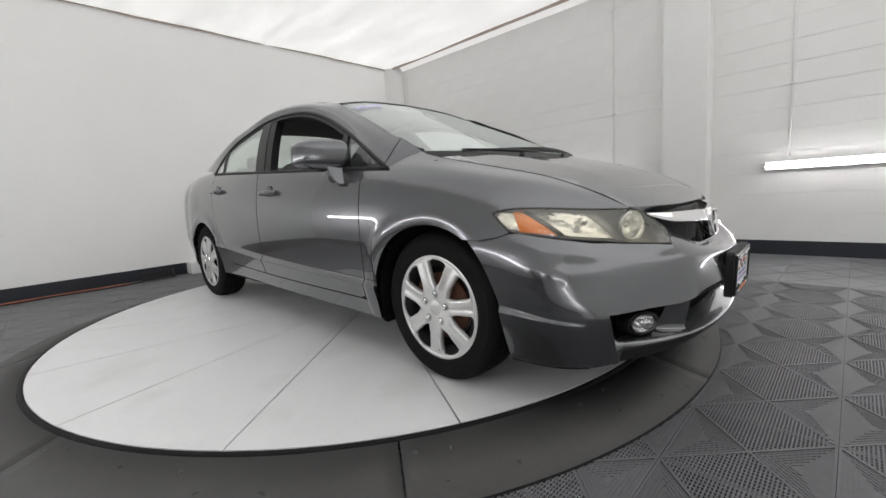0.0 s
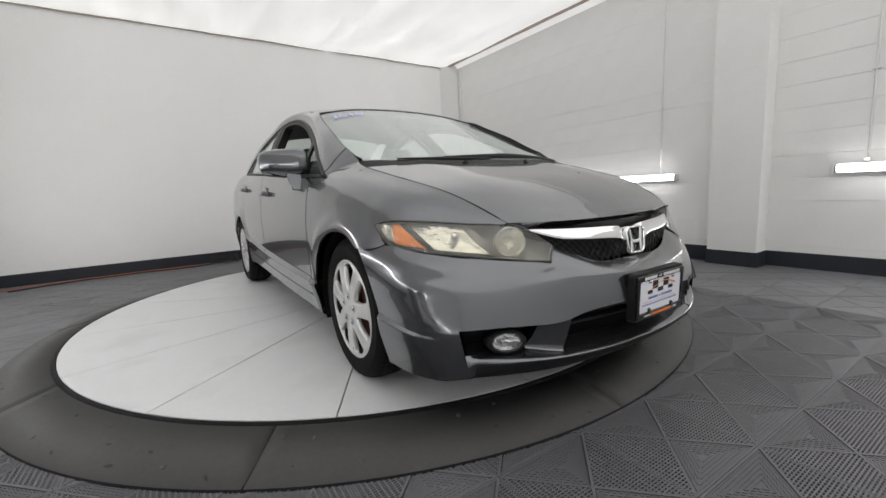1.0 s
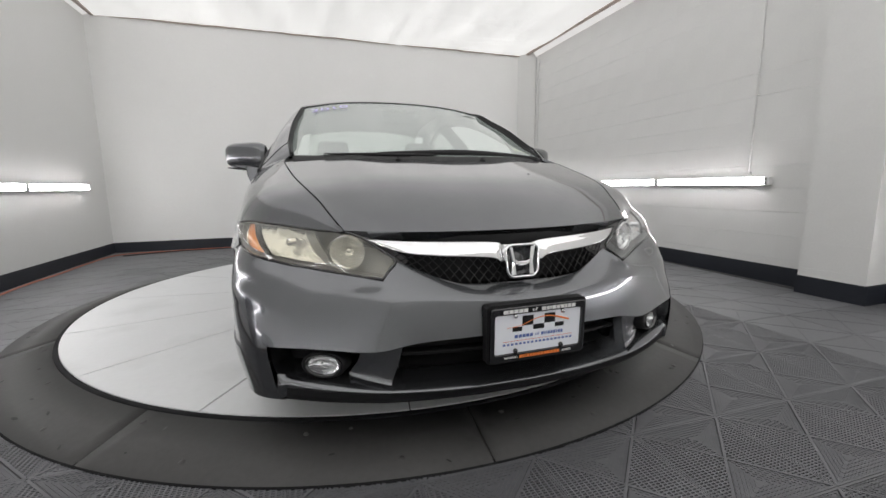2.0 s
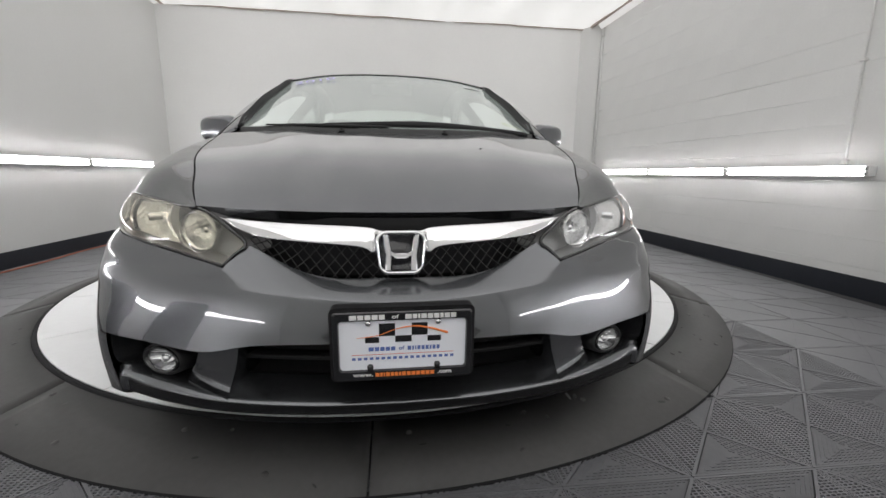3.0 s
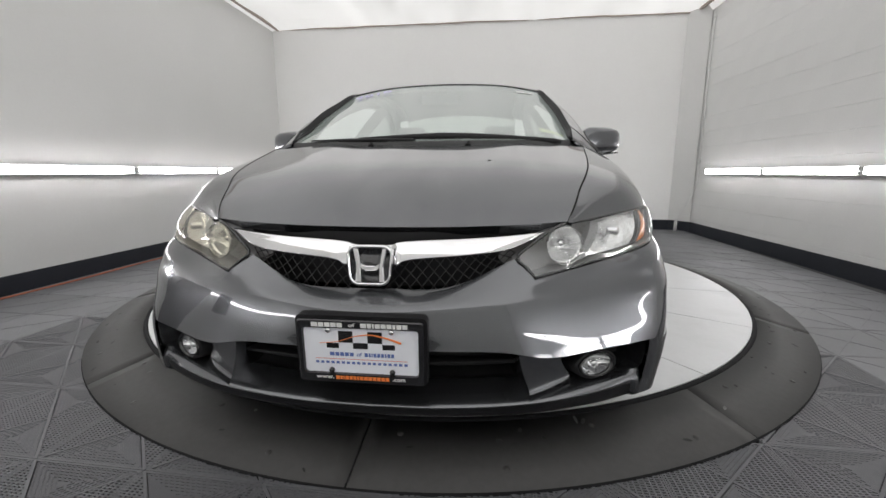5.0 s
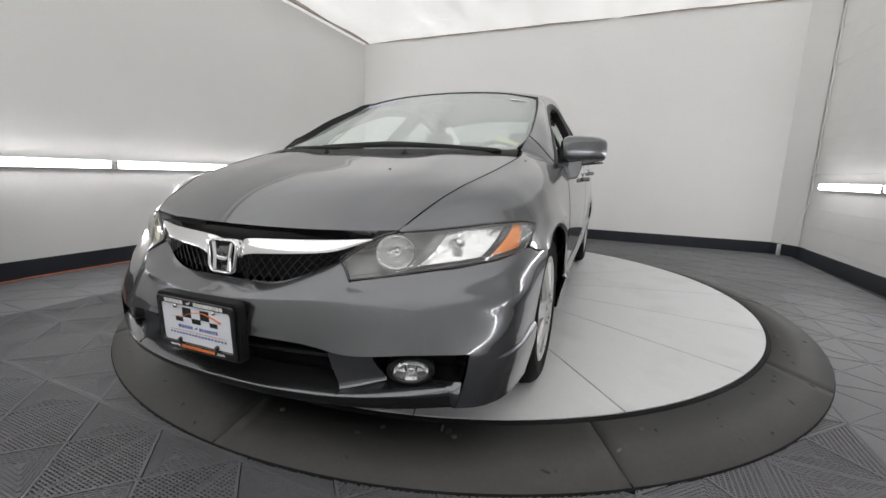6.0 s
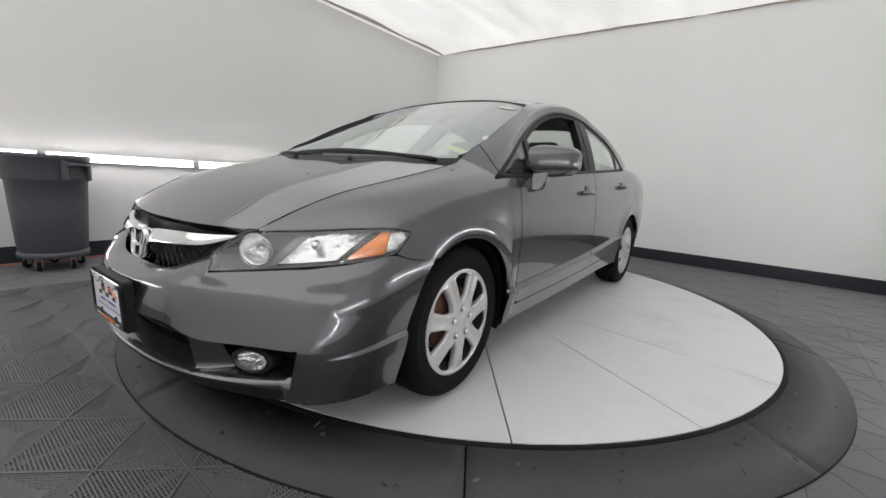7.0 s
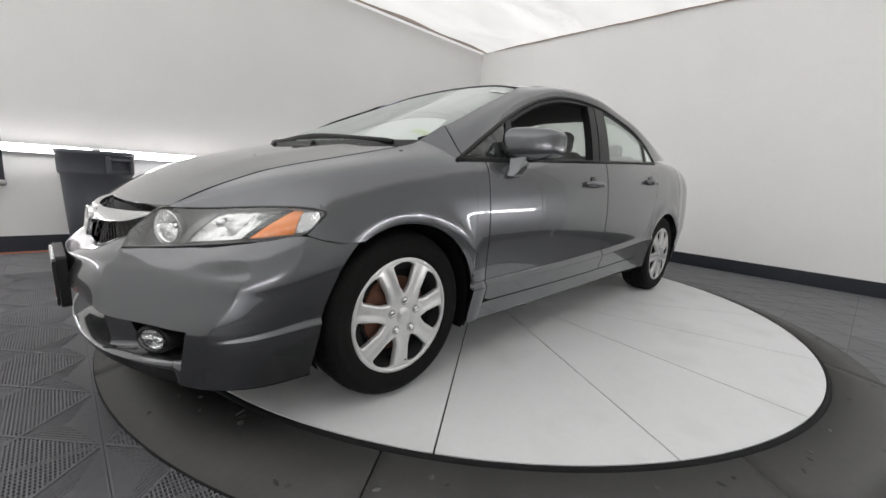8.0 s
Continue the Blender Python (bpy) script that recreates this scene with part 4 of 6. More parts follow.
for step in range(80):
    k = 0.5 if step % 2 == 0 else -0.515
    G = V[face]
    W = np.concatenate([G[:, 1:2] * np.array((-1, 1, 1)), G], axis=1)
    even = 0.25 * (G[:-2, :-1] + G[2:, :-1] + W[1:-1, :-2] + W[1:-1, 2:])
    G[1:-1, :-1] += k * (even - G[1:-1, :-1])
    V[face] = G
    G = V[low_face]
    even = 0.25 * (G[:-2, 1:-1] + G[2:, 1:-1] + G[1:-1, :-2] + G[1:-1, 2:])
    G[1:-1, 1:-1] += k * (even - G[1:-1, 1:-1])
    V[low_face] = G
for i in range(71):
    for j in range(j0, 50):
        V[ident[i, j]] = V[ident[i, j]] + crease(V[ident[i, j]])
left = ([tuple(v) for v in V], F)
bumper = mesh_object("front_bumper", *joined([left, mirror(left)]), PAINT, car, "grey painted front bumper")
for side in (1, -1):
    lo2 = np.array([V[ident[70, j]] for j in range(j0, 50)])
    P = loft([lo2, lo2 + np.array((-0.012, 0.008, -0.010)), lo2 + np.array((-0.16, 0.05, -0.004))], 4, True)
    panel("corner_underside", P.transpose(1, 0, 2), BLACK, bumper, depth=0, side=side)
    d0 = lo2[6:] + np.array((-0.022, 0.012, 0.006))
    panel("air_deflector", loft([d0, d0 + np.array((-0.006, 0.004, -0.026))], 4, True), RUBBER, bumper, "black rubber flap under the bumper corner", depth=0.004, side=side)
    # turned-in edges at the top and at the wheel
    e = np.array([V[ident[0, j]] for j in range(18, 50)])
    panel("bumper_edge", loft([e, e + np.array((-0.012, 0.014, -0.004))], 3, True), PAINT, bumper, depth=0, side=side)
    e = np.array([V[ident[i, 49]] for i in range(71)])
    panel("bumper_edge", loft([e, e + np.array((-0.03, 0.0, 0.0))], 3, True), PAINT, bumper, depth=0, side=side)
LIP = [
    [(0, -0.765, 0.266), (0.2, -0.758, 0.266), (0.41, -0.72, 0.266), (0.58, -0.672, 0.266), (0.698, -0.648, 0.265)],
    [(0, -0.825, 0.240), (0.2, -0.816, 0.240), (0.41, -0.78, 0.243), (0.58, -0.718, 0.252), (0.707, -0.661, 0.256)],
    [(0, -0.846, 0.228), (0.2, -0.836, 0.228), (0.41, -0.80, 0.232), (0.58, -0.736, 0.239), (0.712, -0.662, 0.245)],
    [(0, -0.842, 0.221), (0.2, -0.832, 0.221), (0.41, -0.796, 0.225), (0.58, -0.732, 0.231), (0.717, -0.657, 0.235)],
    [(0, -0.822, 0.212), (0.2, -0.812, 0.212), (0.41, -0.776, 0.214), (0.58, -0.712, 0.220), (0.735, -0.626, 0.222)],
]
lip_rows = [at_anchors(r, 40) for r in LIP]
grid = loft([r[:-2] for r in lip_rows[:4]], 20).transpose(1, 0, 2)
panel("lower_lip", np.concatenate([grid[:0:-1] * np.array((-1, 1, 1)), grid]), PAINT, bumper, "grey lower lip of the bumper", inside=(0, 0.2, 0.15))
ends = np.array([V[ident[i, j0]] for i in range(31, 71)])[::-1]
at_height = lambda z: np.array([np.interp(z, ends[:, 2], ends[:, c]) for c in range(3)])
A = np.array([lip_rows[k][-3] for k in range(4)] + [lip_rows[3][-3] + np.array((0.002, 0.008, -0.030))])
B = np.array([at_height(0.268) + np.array((-0.010, 0.014, 0)), at_height(0.256) + np.array((-0.006, 0.009, 0)), at_height(0.244) + np.array((-0.003, 0.004, 0)), at_height(0.232) + np.array((-0.001, 0.001, 0)), V[ident[70, j0]] + np.array((0, 0.002, 0.001))])
for side in (1, -1):
    panel("lip_corner", loft([curve(A, 12), curve(A, 12) * 0.5 + curve(B, 12) * 0.5 + np.array((0.002, -0.002, 0)), curve(B, 12)], 6), PAINT, bumper, depth=0.004, side=side, inside=(0.3, 0.2, 0.1))
flat = np.array((1, 1, 0))
under = [lip_rows[3] + np.array((0, 0.001, -0.001)), lip_rows[3] * flat + np.array((0, 0.006, 0.204)), lip_rows[3] * flat + np.array((0, 0.022, 0.188)), lip_rows[3] * np.array((0.96, 1, 0)) + np.array((0, 0.12, 0.184)), lip_rows[-1] * np.array((0.95, 0, 1)) + np.array((0, -0.35, -0.01))]
grid = loft(under, 9, True).transpose(1, 0, 2)
panel("undertray", np.concatenate([grid[:0:-1] * np.array((-1, 1, 1)), grid]), BLACK, bumper, "black plastic undertray", inside=(0, 0, 1))


def piece(row, x0, x1, n):
    """The stretch of a line between two x."""
    xs = np.linspace(x0, x1, n)
    return np.stack([xs, np.interp(xs, row[:, 0], row[:, 1]), np.interp(xs, row[:, 0], row[:, 2])], axis=1)


edge, shelf = top_rows[-1], lip_rows[0]
for side in (1, -1):
    # pocket of the fog lamp
    a, b = piece(edge, 0.468, 0.726, 16), piece(shelf, 0.46, 0.688, 16)
    deep_a = a + np.array((-0.006, 0.060, -0.008))
    # shelf and outer cheek in one hollow sweep
    rim = np.concatenate([piece(shelf, 0.46, 0.66, 12), curve([(0.672, -0.655, 0.2655), (0.700, -0.652, 0.266), (0.716, -0.655, 0.276), (0.724, -0.656, 0.300), (0.7285, -0.653, 0.330), (0.7285, -0.651, 0.357)], 12)])
    heart = np.array((0.592, 0, 0.322))
    back = rim + (heart - rim) * np.array((0.36, 0, 0.30)) + np.array((0, 0.066, 0))
    mids = rim + (heart - rim) * np.array((0.12, 0, 0.07)) + np.array((0, 0.026, 0))
    low_edge, high_edge = curve(back, 24), piece(edge, 0.468, 0.684, 24) + np.array((-0.002, 0.064, -0.012))
    pocket = panel("fog_lamp_pocket", loft([high_edge, (high_edge + low_edge) / 2 + np.array((0, 0.01, 0)), low_edge], 8).transpose(1, 0, 2), BLACK, bumper, "black plastic recess round the fog lamp", depth=0, side=side, inside=(0.6, 0.5, 0.3))
    panel("pocket_roof", loft([a + np.array((0, 0.001, 0.0005)), a + np.array((-0.002, 0.012, -0.003)), deep_a], 6).transpose(1, 0, 2), PAINT, pocket, depth=0, side=side, inside=(0.6, -0.6, 0.6))
    panel("pocket_shelf", loft([rim + np.array((0, 0, 0.001)), mids, back], 9).transpose(1, 0, 2), PAINT, pocket, "painted shelf and cheek of the recess", depth=0, side=side, inside=(0.9, -0.5, 0.0))
    # body-coloured divider between pocket and middle intake
    A = np.array([(0.374, -0.793, 0.366), (0.425, -0.768, 0.354), (0.482, -0.742, 0.346)])
    B = np.array([(0.388, -0.784, 0.305), (0.444, -0.754, 0.305), (0.497, -0.728, 0.305)])
    C = np.array([(0.407, -0.778, 0.250), (0.462, -0.748, 0.258), (0.518, -0.712, 0.268)])
    P = loft([curve(A, 9), curve(B, 9), curve(C, 9), curve(C, 9) + np.array((0, -0.022, -0.012))], 12).transpose(1, 0, 2)
    panel("bumper_strut", P, PAINT, bumper, side=side, depth=0.03, inside=(0.4, 0.2, 0.3))
    P = loft([curve([A[0], B[0], C[0]], 8), curve([A[0], B[0], C[0]], 8) + np.array((-0.035, 0.09, 0))], 4, True)
    panel("strut_cheek", P, PAINT, bumper, depth=0, side=side, inside=(0.8, -0.7, 0.3))
    # fog lamp
    fc = Matrix.Translation((side * 0.587, -0.700, 0.299)) @ pose(0, 0, 0, 84, 0, side * 26)
    fog = mesh_object("fog_lamp", *moved(turned([(0.062, -0.05), (0.062, 0.0), (0.057, 0.006), (0.052, 0.0), (0.05, -0.01)], 32), fc @ Matrix.Diagonal((1.08, 0.62, 1, 1))), BLACK, car, "oval fog lamp in a black bezel")
    mesh_object("bezel", *moved(turned([(0.0525, 0.0), (0.0525, 0.007), (0.048, 0.009), (0.044, 0.003)], 32), fc @ Matrix.Diagonal((1.08, 0.62, 1, 1))), GLOSS_BLACK, fog)
    mesh_object("reflector", *moved(turned([(0.046, -0.002), (0.038, -0.018), (0.022, -0.03), (0.001, -0.034)], 32), fc @ Matrix.Diagonal((1.08, 0.62, 1, 1))), CHROME, fog)
    mesh_object("bulb_cap", *moved(turned([(0.001, 0.0), (0.01, -0.002), (0.012, -0.02)], 16), fc), CHROME, fog)
    mesh_object("lens", *moved(turned([(0.0455, 0.003), (0.03, 0.008), (0.001, 0.010)], 32), fc @ Matrix.Diagonal((1.08, 0.62, 1, 1))), LENS, fog)

# middle intake
a, b = piece(edge, 0, 0.40, 14), piece(shelf, 0, 0.40, 14)
P = loft([a + np.array((0, 0.002, 0.001)), a + np.array((0, 0.08, 0.0)), (a + b) / 2 + np.array((0, 0.12, 0)), b + np.array((0, 0.03, 0)), b + np.array((0, 0, 0.001))], 10).transpose(1, 0, 2)
intake = panel("lower_intake", np.concatenate([P[:0:-1] * np.array((-1, 1, 1)), P]), BLACK, car, "black lower air intake", depth=0, inside=(0, 0.5, 0.3))
for z, dy in ((0.322, 0.03),):
    m = piece(edge, 0, 0.375, 12) * np.array((1, 1, 0)) + np.array((0, 0.035 + dy, z))
    m = np.concatenate([m[:0:-1] * np.array((-1, 1, 1)), m])
    mesh_object("slat", *sheet(np.stack([m + np.array((0, 0.04, 0.004)), m + np.array((0, 0.002, 0.005)), m, m + np.array((0, 0.003, -0.006)), m + np.array((0, 0.04, -0.006))], axis=0)), BLACK, intake)

# ---- grille ----
back = [np.array([(x, -0.70 + 0.10 * (x / 0.45) ** 2, z) for x in np.linspace(-0.45, 0.45, 21)]) for z in (0.50, 0.57, 0.648)]
grille = panel("grille", loft(back, 6).transpose(1, 0, 2), BLACK, car, "black grille with a chrome bar", depth=0, inside=(0, 0.5, 0.58))
bar_top = [(0, -0.748, 0.622), (0.045, -0.750, 0.622), (0.070, -0.758, 0.630), (0.12, -0.752, 0.634), (0.25, -0.728, 0.638), (0.35, -0.695, 0.642), (0.446, -0.648, 0.648)]
bar_low = [(0, -0.756, 0.585), (0.045, -0.762, 0.576), (0.068, -0.776, 0.574), (0.10, -0.776, 0.589), (0.25, -0.752, 0.600), (0.35, -0.715, 0.610), (0.440, -0.655, 0.641)]
bt, bl = at_anchors(bar_top, 37), at_anchors(bar_low, 37)
mid = (bt + bl) / 2 + np.array((0, -0.0045, 0.002))
for side in (1, -1):
    P = loft([bt + np.array((0, 0.018, -0.002)), bt, bt * 0.7 + bl * 0.3 + np.array((0, -0.003, 0.0015)), mid, bl * 0.85 + bt * 0.15 + np.array((0, -0.0035, 0)), bl, bl + np.array((0, 0.016, 0.003))], 20).transpose(1, 0, 2)
    panel("chrome_bar", P, CHROME, grille, "bright chrome grille bar", depth=0, side=side)
# diamond lattice
VFs = []
bt2, bm2 = bl, np.stack([piece(np.array(top_rows[0]), 0.02, 0.40, 24)[:, i] for i in range(3)], axis=1)
cell, rows_n = 0.030, 5
def grille_place(x, w):
    top, low = np.interp(x, bt2[:, 0], bt2[:, 2]) + 0.004, np.interp(x, bm2[:, 0], bm2[:, 2]) - 0.006
    return np.array((x, np.interp(x, bt2[:, 0], bt2[:, 1]) + 0.036 - 0.02 * (1 - w), low + (top - low) * w))


lean = cell / 2 * rows_n
for side in (1, -1):
    for k in range(-3, 14):
        for way in (1, -1):
            x0 = k * cell + (0 if way > 0 else lean)
            pts = [grille_place(x0 + way * lean * w, w) for w in np.linspace(0, 1, 9) if 0.0 < x0 + way * lean * w < 0.378]
            if len(pts) > 2:
                VF = tube(pts, 0.0014, 4)
                VFs.append(VF if side > 0 else mirror(VF))
mesh_object("mesh_insert", *joined(VFs), GRILLEBLACK, grille, "black diamond mesh")

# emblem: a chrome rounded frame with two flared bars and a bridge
em = Matrix.Translation((0, -0.781, 0.575)) @ pose(0, 0, 0, 83)


def frame_ring(w, h, r, wid, deep):
    """A rounded frame with a domed section."""
    rows = []
    for off, z in ((0, -deep), (0, 0.3 * deep), (0.3 * wid, deep), (0.7 * wid, deep), (wid, 0.3 * deep), (wid, -deep)):
        rows.append([(x, y, z) for x, y in rounded(w - 2 * off, h - 2 * off, max(r - off, 0.004), 7)])
    V = [p for row in rows for p in row]
    return V, grid_faces(len(rows), len(rows[0]), wrap=True)


def taper(VF, k):
    return [(x * (1 + k * y), y, z) for x, y, z in VF[0]], VF[1]


emblem = mesh_object("emblem", *moved(taper(frame_ring(0.116, 0.104, 0.028, 0.009, 0.007), 1.5), em), CHROME, grille, "chrome emblem in a rounded frame")
mesh_object("emblem_field", *moved(taper(slab(rounded(0.102, 0.09, 0.022), -0.008, -0.004), 1.5), em), GLOSS_BLACK, emblem)


def chamfered(outline, z0, z1, inset):
    """A flat prism whose upper edge is taken off."""
    P = np.array(outline, float)
    mid = P.mean(axis=0)
    e = np.roll(P, -1, axis=0) - np.roll(P, 1, axis=0)
    nrm = np.stack([-e[:, 1], e[:, 0]], axis=1)
    nrm /= np.maximum(np.linalg.norm(nrm, axis=1, keepdims=True), 1e-9)
    if np.sum(nrm * (mid - P)) < 0:
        nrm = -nrm
    rows = [[(x, y, z0) for x, y in P], [(x, y, z1 - inset) for x, y in P], [(x, y, z1) for x, y in P + nrm * inset]]
    n = len(P)
    return [p for r in rows for p in r], grid_faces(3, n, wrap=True) + [tuple(range(2 * n, 3 * n))]


for sx in (-1, 1):
    bar_line = [(0.045, 0.042), (0.0305, 0.042), (0.0235, 0.0), (0.0225, -0.042), (0.038, -0.042), (0.0355, -0.004)]
    mesh_object("emblem_bar", *moved(chamfered([(sx * x, y) for x, y in bar_line], -0.004, 0.006, 0.003), em), CHROME, emblem, smooth=False)
mesh_object("emblem_bridge", *moved(chamfered([(-0.025, 0.006), (-0.013, -0.001), (0.013, -0.001), (0.025, 0.006), (0.024, -0.008), (0.012, -0.0135), (-0.012, -0.0135), (-0.024, -0.008)], -0.004, 0.0052, 0.0025), em), CHROME, emblem, smooth=False)

# ---- number plate holder with a dealer's plate (no number) ----
pl = Matrix.Translation((0, -0.884, 0.389)) @ pose(0, 0, 0, 92)
plate = mesh_object("license_plate", *moved(slab(rounded(0.292, 0.146, 0.008), -0.006, -0.003), pl), PLATEWHITE, car, "white dealer plate in a black frame", smooth=False)
mesh_object("plate_bracket", *moved(slab(rounded(0.318, 0.172, 0.014), -0.034, -0.007), pl), BLACK, plate, "black plastic plate bracket", smooth=False)
rows = []
for w, h, z in ((0.304, 0.158, -0.006), (0.304, 0.158, 0.001), (0.298, 0.152, 0.003), (0.280, 0.118, 0.003), (0.276, 0.114, -0.003)):
    rows.append([(x, y, z) for x, y in rounded(w, h, 0.008, 5)])
mesh_object("plate_frame", *moved(([p for r in rows for p in r], grid_faces(5, len(rows[0]), wrap=True)), pl), GLOSS_BLACK, plate, "black plate frame", smooth=False)


def mark(name, x0, y0, x1, y1, mat, z=-0.0029, skew=0.0):
    VF = slab([(x0, y0), (x1, y0), (x1 + skew, y1), (x0 + skew, y1)], z, z + 0.0006)
    return mesh_object(name, *moved(VF, pl), mat, plate, smooth=False)


def bars(x0, x1, y, h, widths, mat, z, gap=0.0018):
    """A row of plain bars in the place of writing."""
    total = sum(widths)
    k = (x1 - x0 - gap * (len(widths) - 1)) / total
    x = x0
    VFs = []
    for w in widths:
        VFs.append(slab([(x, y - h / 2), (x + w * k, y - h / 2), (x + w * k, y + h / 2), (x, y + h / 2)], z, z + 0.0006))
        x += w * k + gap
    return moved(joined(VFs), pl)


mesh_object("frame_lettering", *bars(-0.115, -0.040, 0.0672, 0.0108, [6, 5, 5, 5, 5], WHITE, 0.0031, 0.0022), WHITE, plate, smooth=False)
mesh_object("frame_lettering", *bars(0.004, 0.115, 0.0672, 0.0108, [6, 4, 2, 5, 5, 5, 3, 5, 5], WHITE, 0.0031, 0.0022), WHITE, plate, smooth=False)
mesh_object("frame_lettering", *bars(-0.062, 0.068, -0.0672, 0.009, [5, 3, 2, 5, 4, 4, 3, 5, 5, 5, 5, 5, 5, 5], PLATEORANGE, 0.0031), PLATEORANGE, plate, smooth=False)


def lettering(text, x, y, z, size, mat, wide=1.0):
    """Raised words on the plate, centred on x, their foot on y."""
    font = bpy.data.curves.new("lettering", "FONT")
    font.body, font.size, font.extrude, font.offset, font.align_x = text, size, 0.0003, 0.0002, "CENTER"
    ob = new("lettering", font)
    me = bpy.data.meshes.new_from_object(ob.evaluated_get(bpy.context.evaluated_depsgraph_get()))
    bpy.data.objects.remove(ob)
    bpy.data.curves.remove(font)
    me.transform(pl @ Matrix.Translation((x, y, z)) @ Matrix.Diagonal((wide, 1, 1, 1)))
    me.materials.clear()
    me.materials.append(mat)
    return attach(new("lettering", me), plate)


lettering("www.", -0.0885, -0.0705, 0.0033, 0.0135, WHITE, 1.35)
lettering(".com", 0.0915, -0.0705, 0.0033, 0.0135, WHITE, 1.2)
lettering("of", -0.018, 0.0635, 0.0033, 0.0125, WHITE, 1.5)
lettering("of", -0.0045, -0.0125, -0.0026, 0.0125, PLATEBLUE, 1.2)
for x0, y0, x1, y1 in ((-0.053, 0.021, -0.018, 0.050), (0.018, 0.021, 0.053, 0.050), (-0.018, 0.006, 0.018, 0.021), (-0.083, 0.006, -0.053, 0.019), (0.053, 0.006, 0.083, 0.019)):
    mark("checker_square", x0, y0, x1, y1, GLOSS_BLACK)
mesh_object("swoosh", *moved(tube(curve([(-0.10, 0.018, -0.0024), (-0.06, 0.022, -0.0024), (-0.01, 0.038, -0.0024), (0.03, 0.042, -0.0024), (0.06, 0.036, -0.0024), (0.098, 0.024, -0.0024)], 24), np.r_[np.linspace(0.0006, 0.0012, 12), np.linspace(0.0014, 0.0028, 12)], 6), pl), PLATEORANGE, plate)
mesh_object("plate_lettering", *bars(-0.076, -0.018, -0.009, 0.0092, [6, 5, 5, 5, 5], PLATEBLUE, -0.0029, 0.0025), PLATEBLUE, plate, smooth=False)
mesh_object("plate_lettering", *bars(0.009, 0.080, -0.009, 0.0092, [6, 3, 2, 5, 5, 5, 3, 5, 5], PLATEBLUE, -0.0029, 0.0025), PLATEBLUE, plate, smooth=False)
mark("plate_rule", -0.112, -0.0222, 0.112, -0.0212, PLATERED)
mesh_object("plate_lettering", *bars(-0.112, 0.112, -0.031, 0.006, [1] * 18, PLATEBLUE, -0.0029, 0.005), PLATEBLUE, plate, smooth=False)
for x, y in ((-0.076, 0.052), (0.076, 0.052), (-0.073, -0.051), (0.075, -0.051)):
    mesh_object("plate_screw", *moved(turned([(0.0001, 0.005), (0.005, 0.0045), (0.007, 0.001), (0.007, -0.003)], 14), pl @ Matrix.Translation((x, y, -0.001))), CHROME if y > 0 else GLOSS_BLACK, plate)

# ---- headlamps ----
HL_TOP = [(0.834, -0.303, 0.683), (0.814, -0.340, 0.691), (0.779, -0.386, 0.6925), (0.716, -0.452, 0.687), (0.643, -0.512, 0.678), (0.576, -0.570, 0.671), (0.503, -0.635, 0.667), (0.462, -0.660, 0.653)]
HL_LOW = [(0.836, -0.305, 0.677), (0.823, -0.358, 0.619), (0.797, -0.445, 0.603), (0.746, -0.516, 0.589), (0.668, -0.575, 0.575), (0.577, -0.624, 0.560), (0.499, -0.679, 0.549), (0.418, -0.738, 0.541)]


def lamp_rows(back, shrink):
    """The lens's sheet, set back and drawn in."""
    a, b = at_anchors(HL_TOP, 36), at_anchors(HL_LOW, 36)
    out = np.array((0.68, -0.70, 0.10))
    t = np.linspace(0, 1, 36)[:, None]
    k = np.sin(np.pi * t) * (1.3 - 0.7 * t)
    rows = [a, a * 0.75 + b * 0.25 + out * 0.014 * k, a * 0.5 + b * 0.5 + out * 0.019 * k, a * 0.25 + b * 0.75 + out * 0.013 * k, b]
    tip = np.clip((t - 0.80) / 0.20, 0, 1) ** 1.6
    for k, w in ((1, 0.55), (2, 1.0), (3, 0.5)):
        rows[k] = rows[k] + np.array((-0.066, -0.007, -0.010)) * w * tip
    G = loft(rows, 16).transpose(1, 0, 2)
    mid = G.mean(axis=1, keepdims=True)
    G = mid + (G - mid) * (1 - shrink)
    return G - out / np.linalg.norm(out) * back


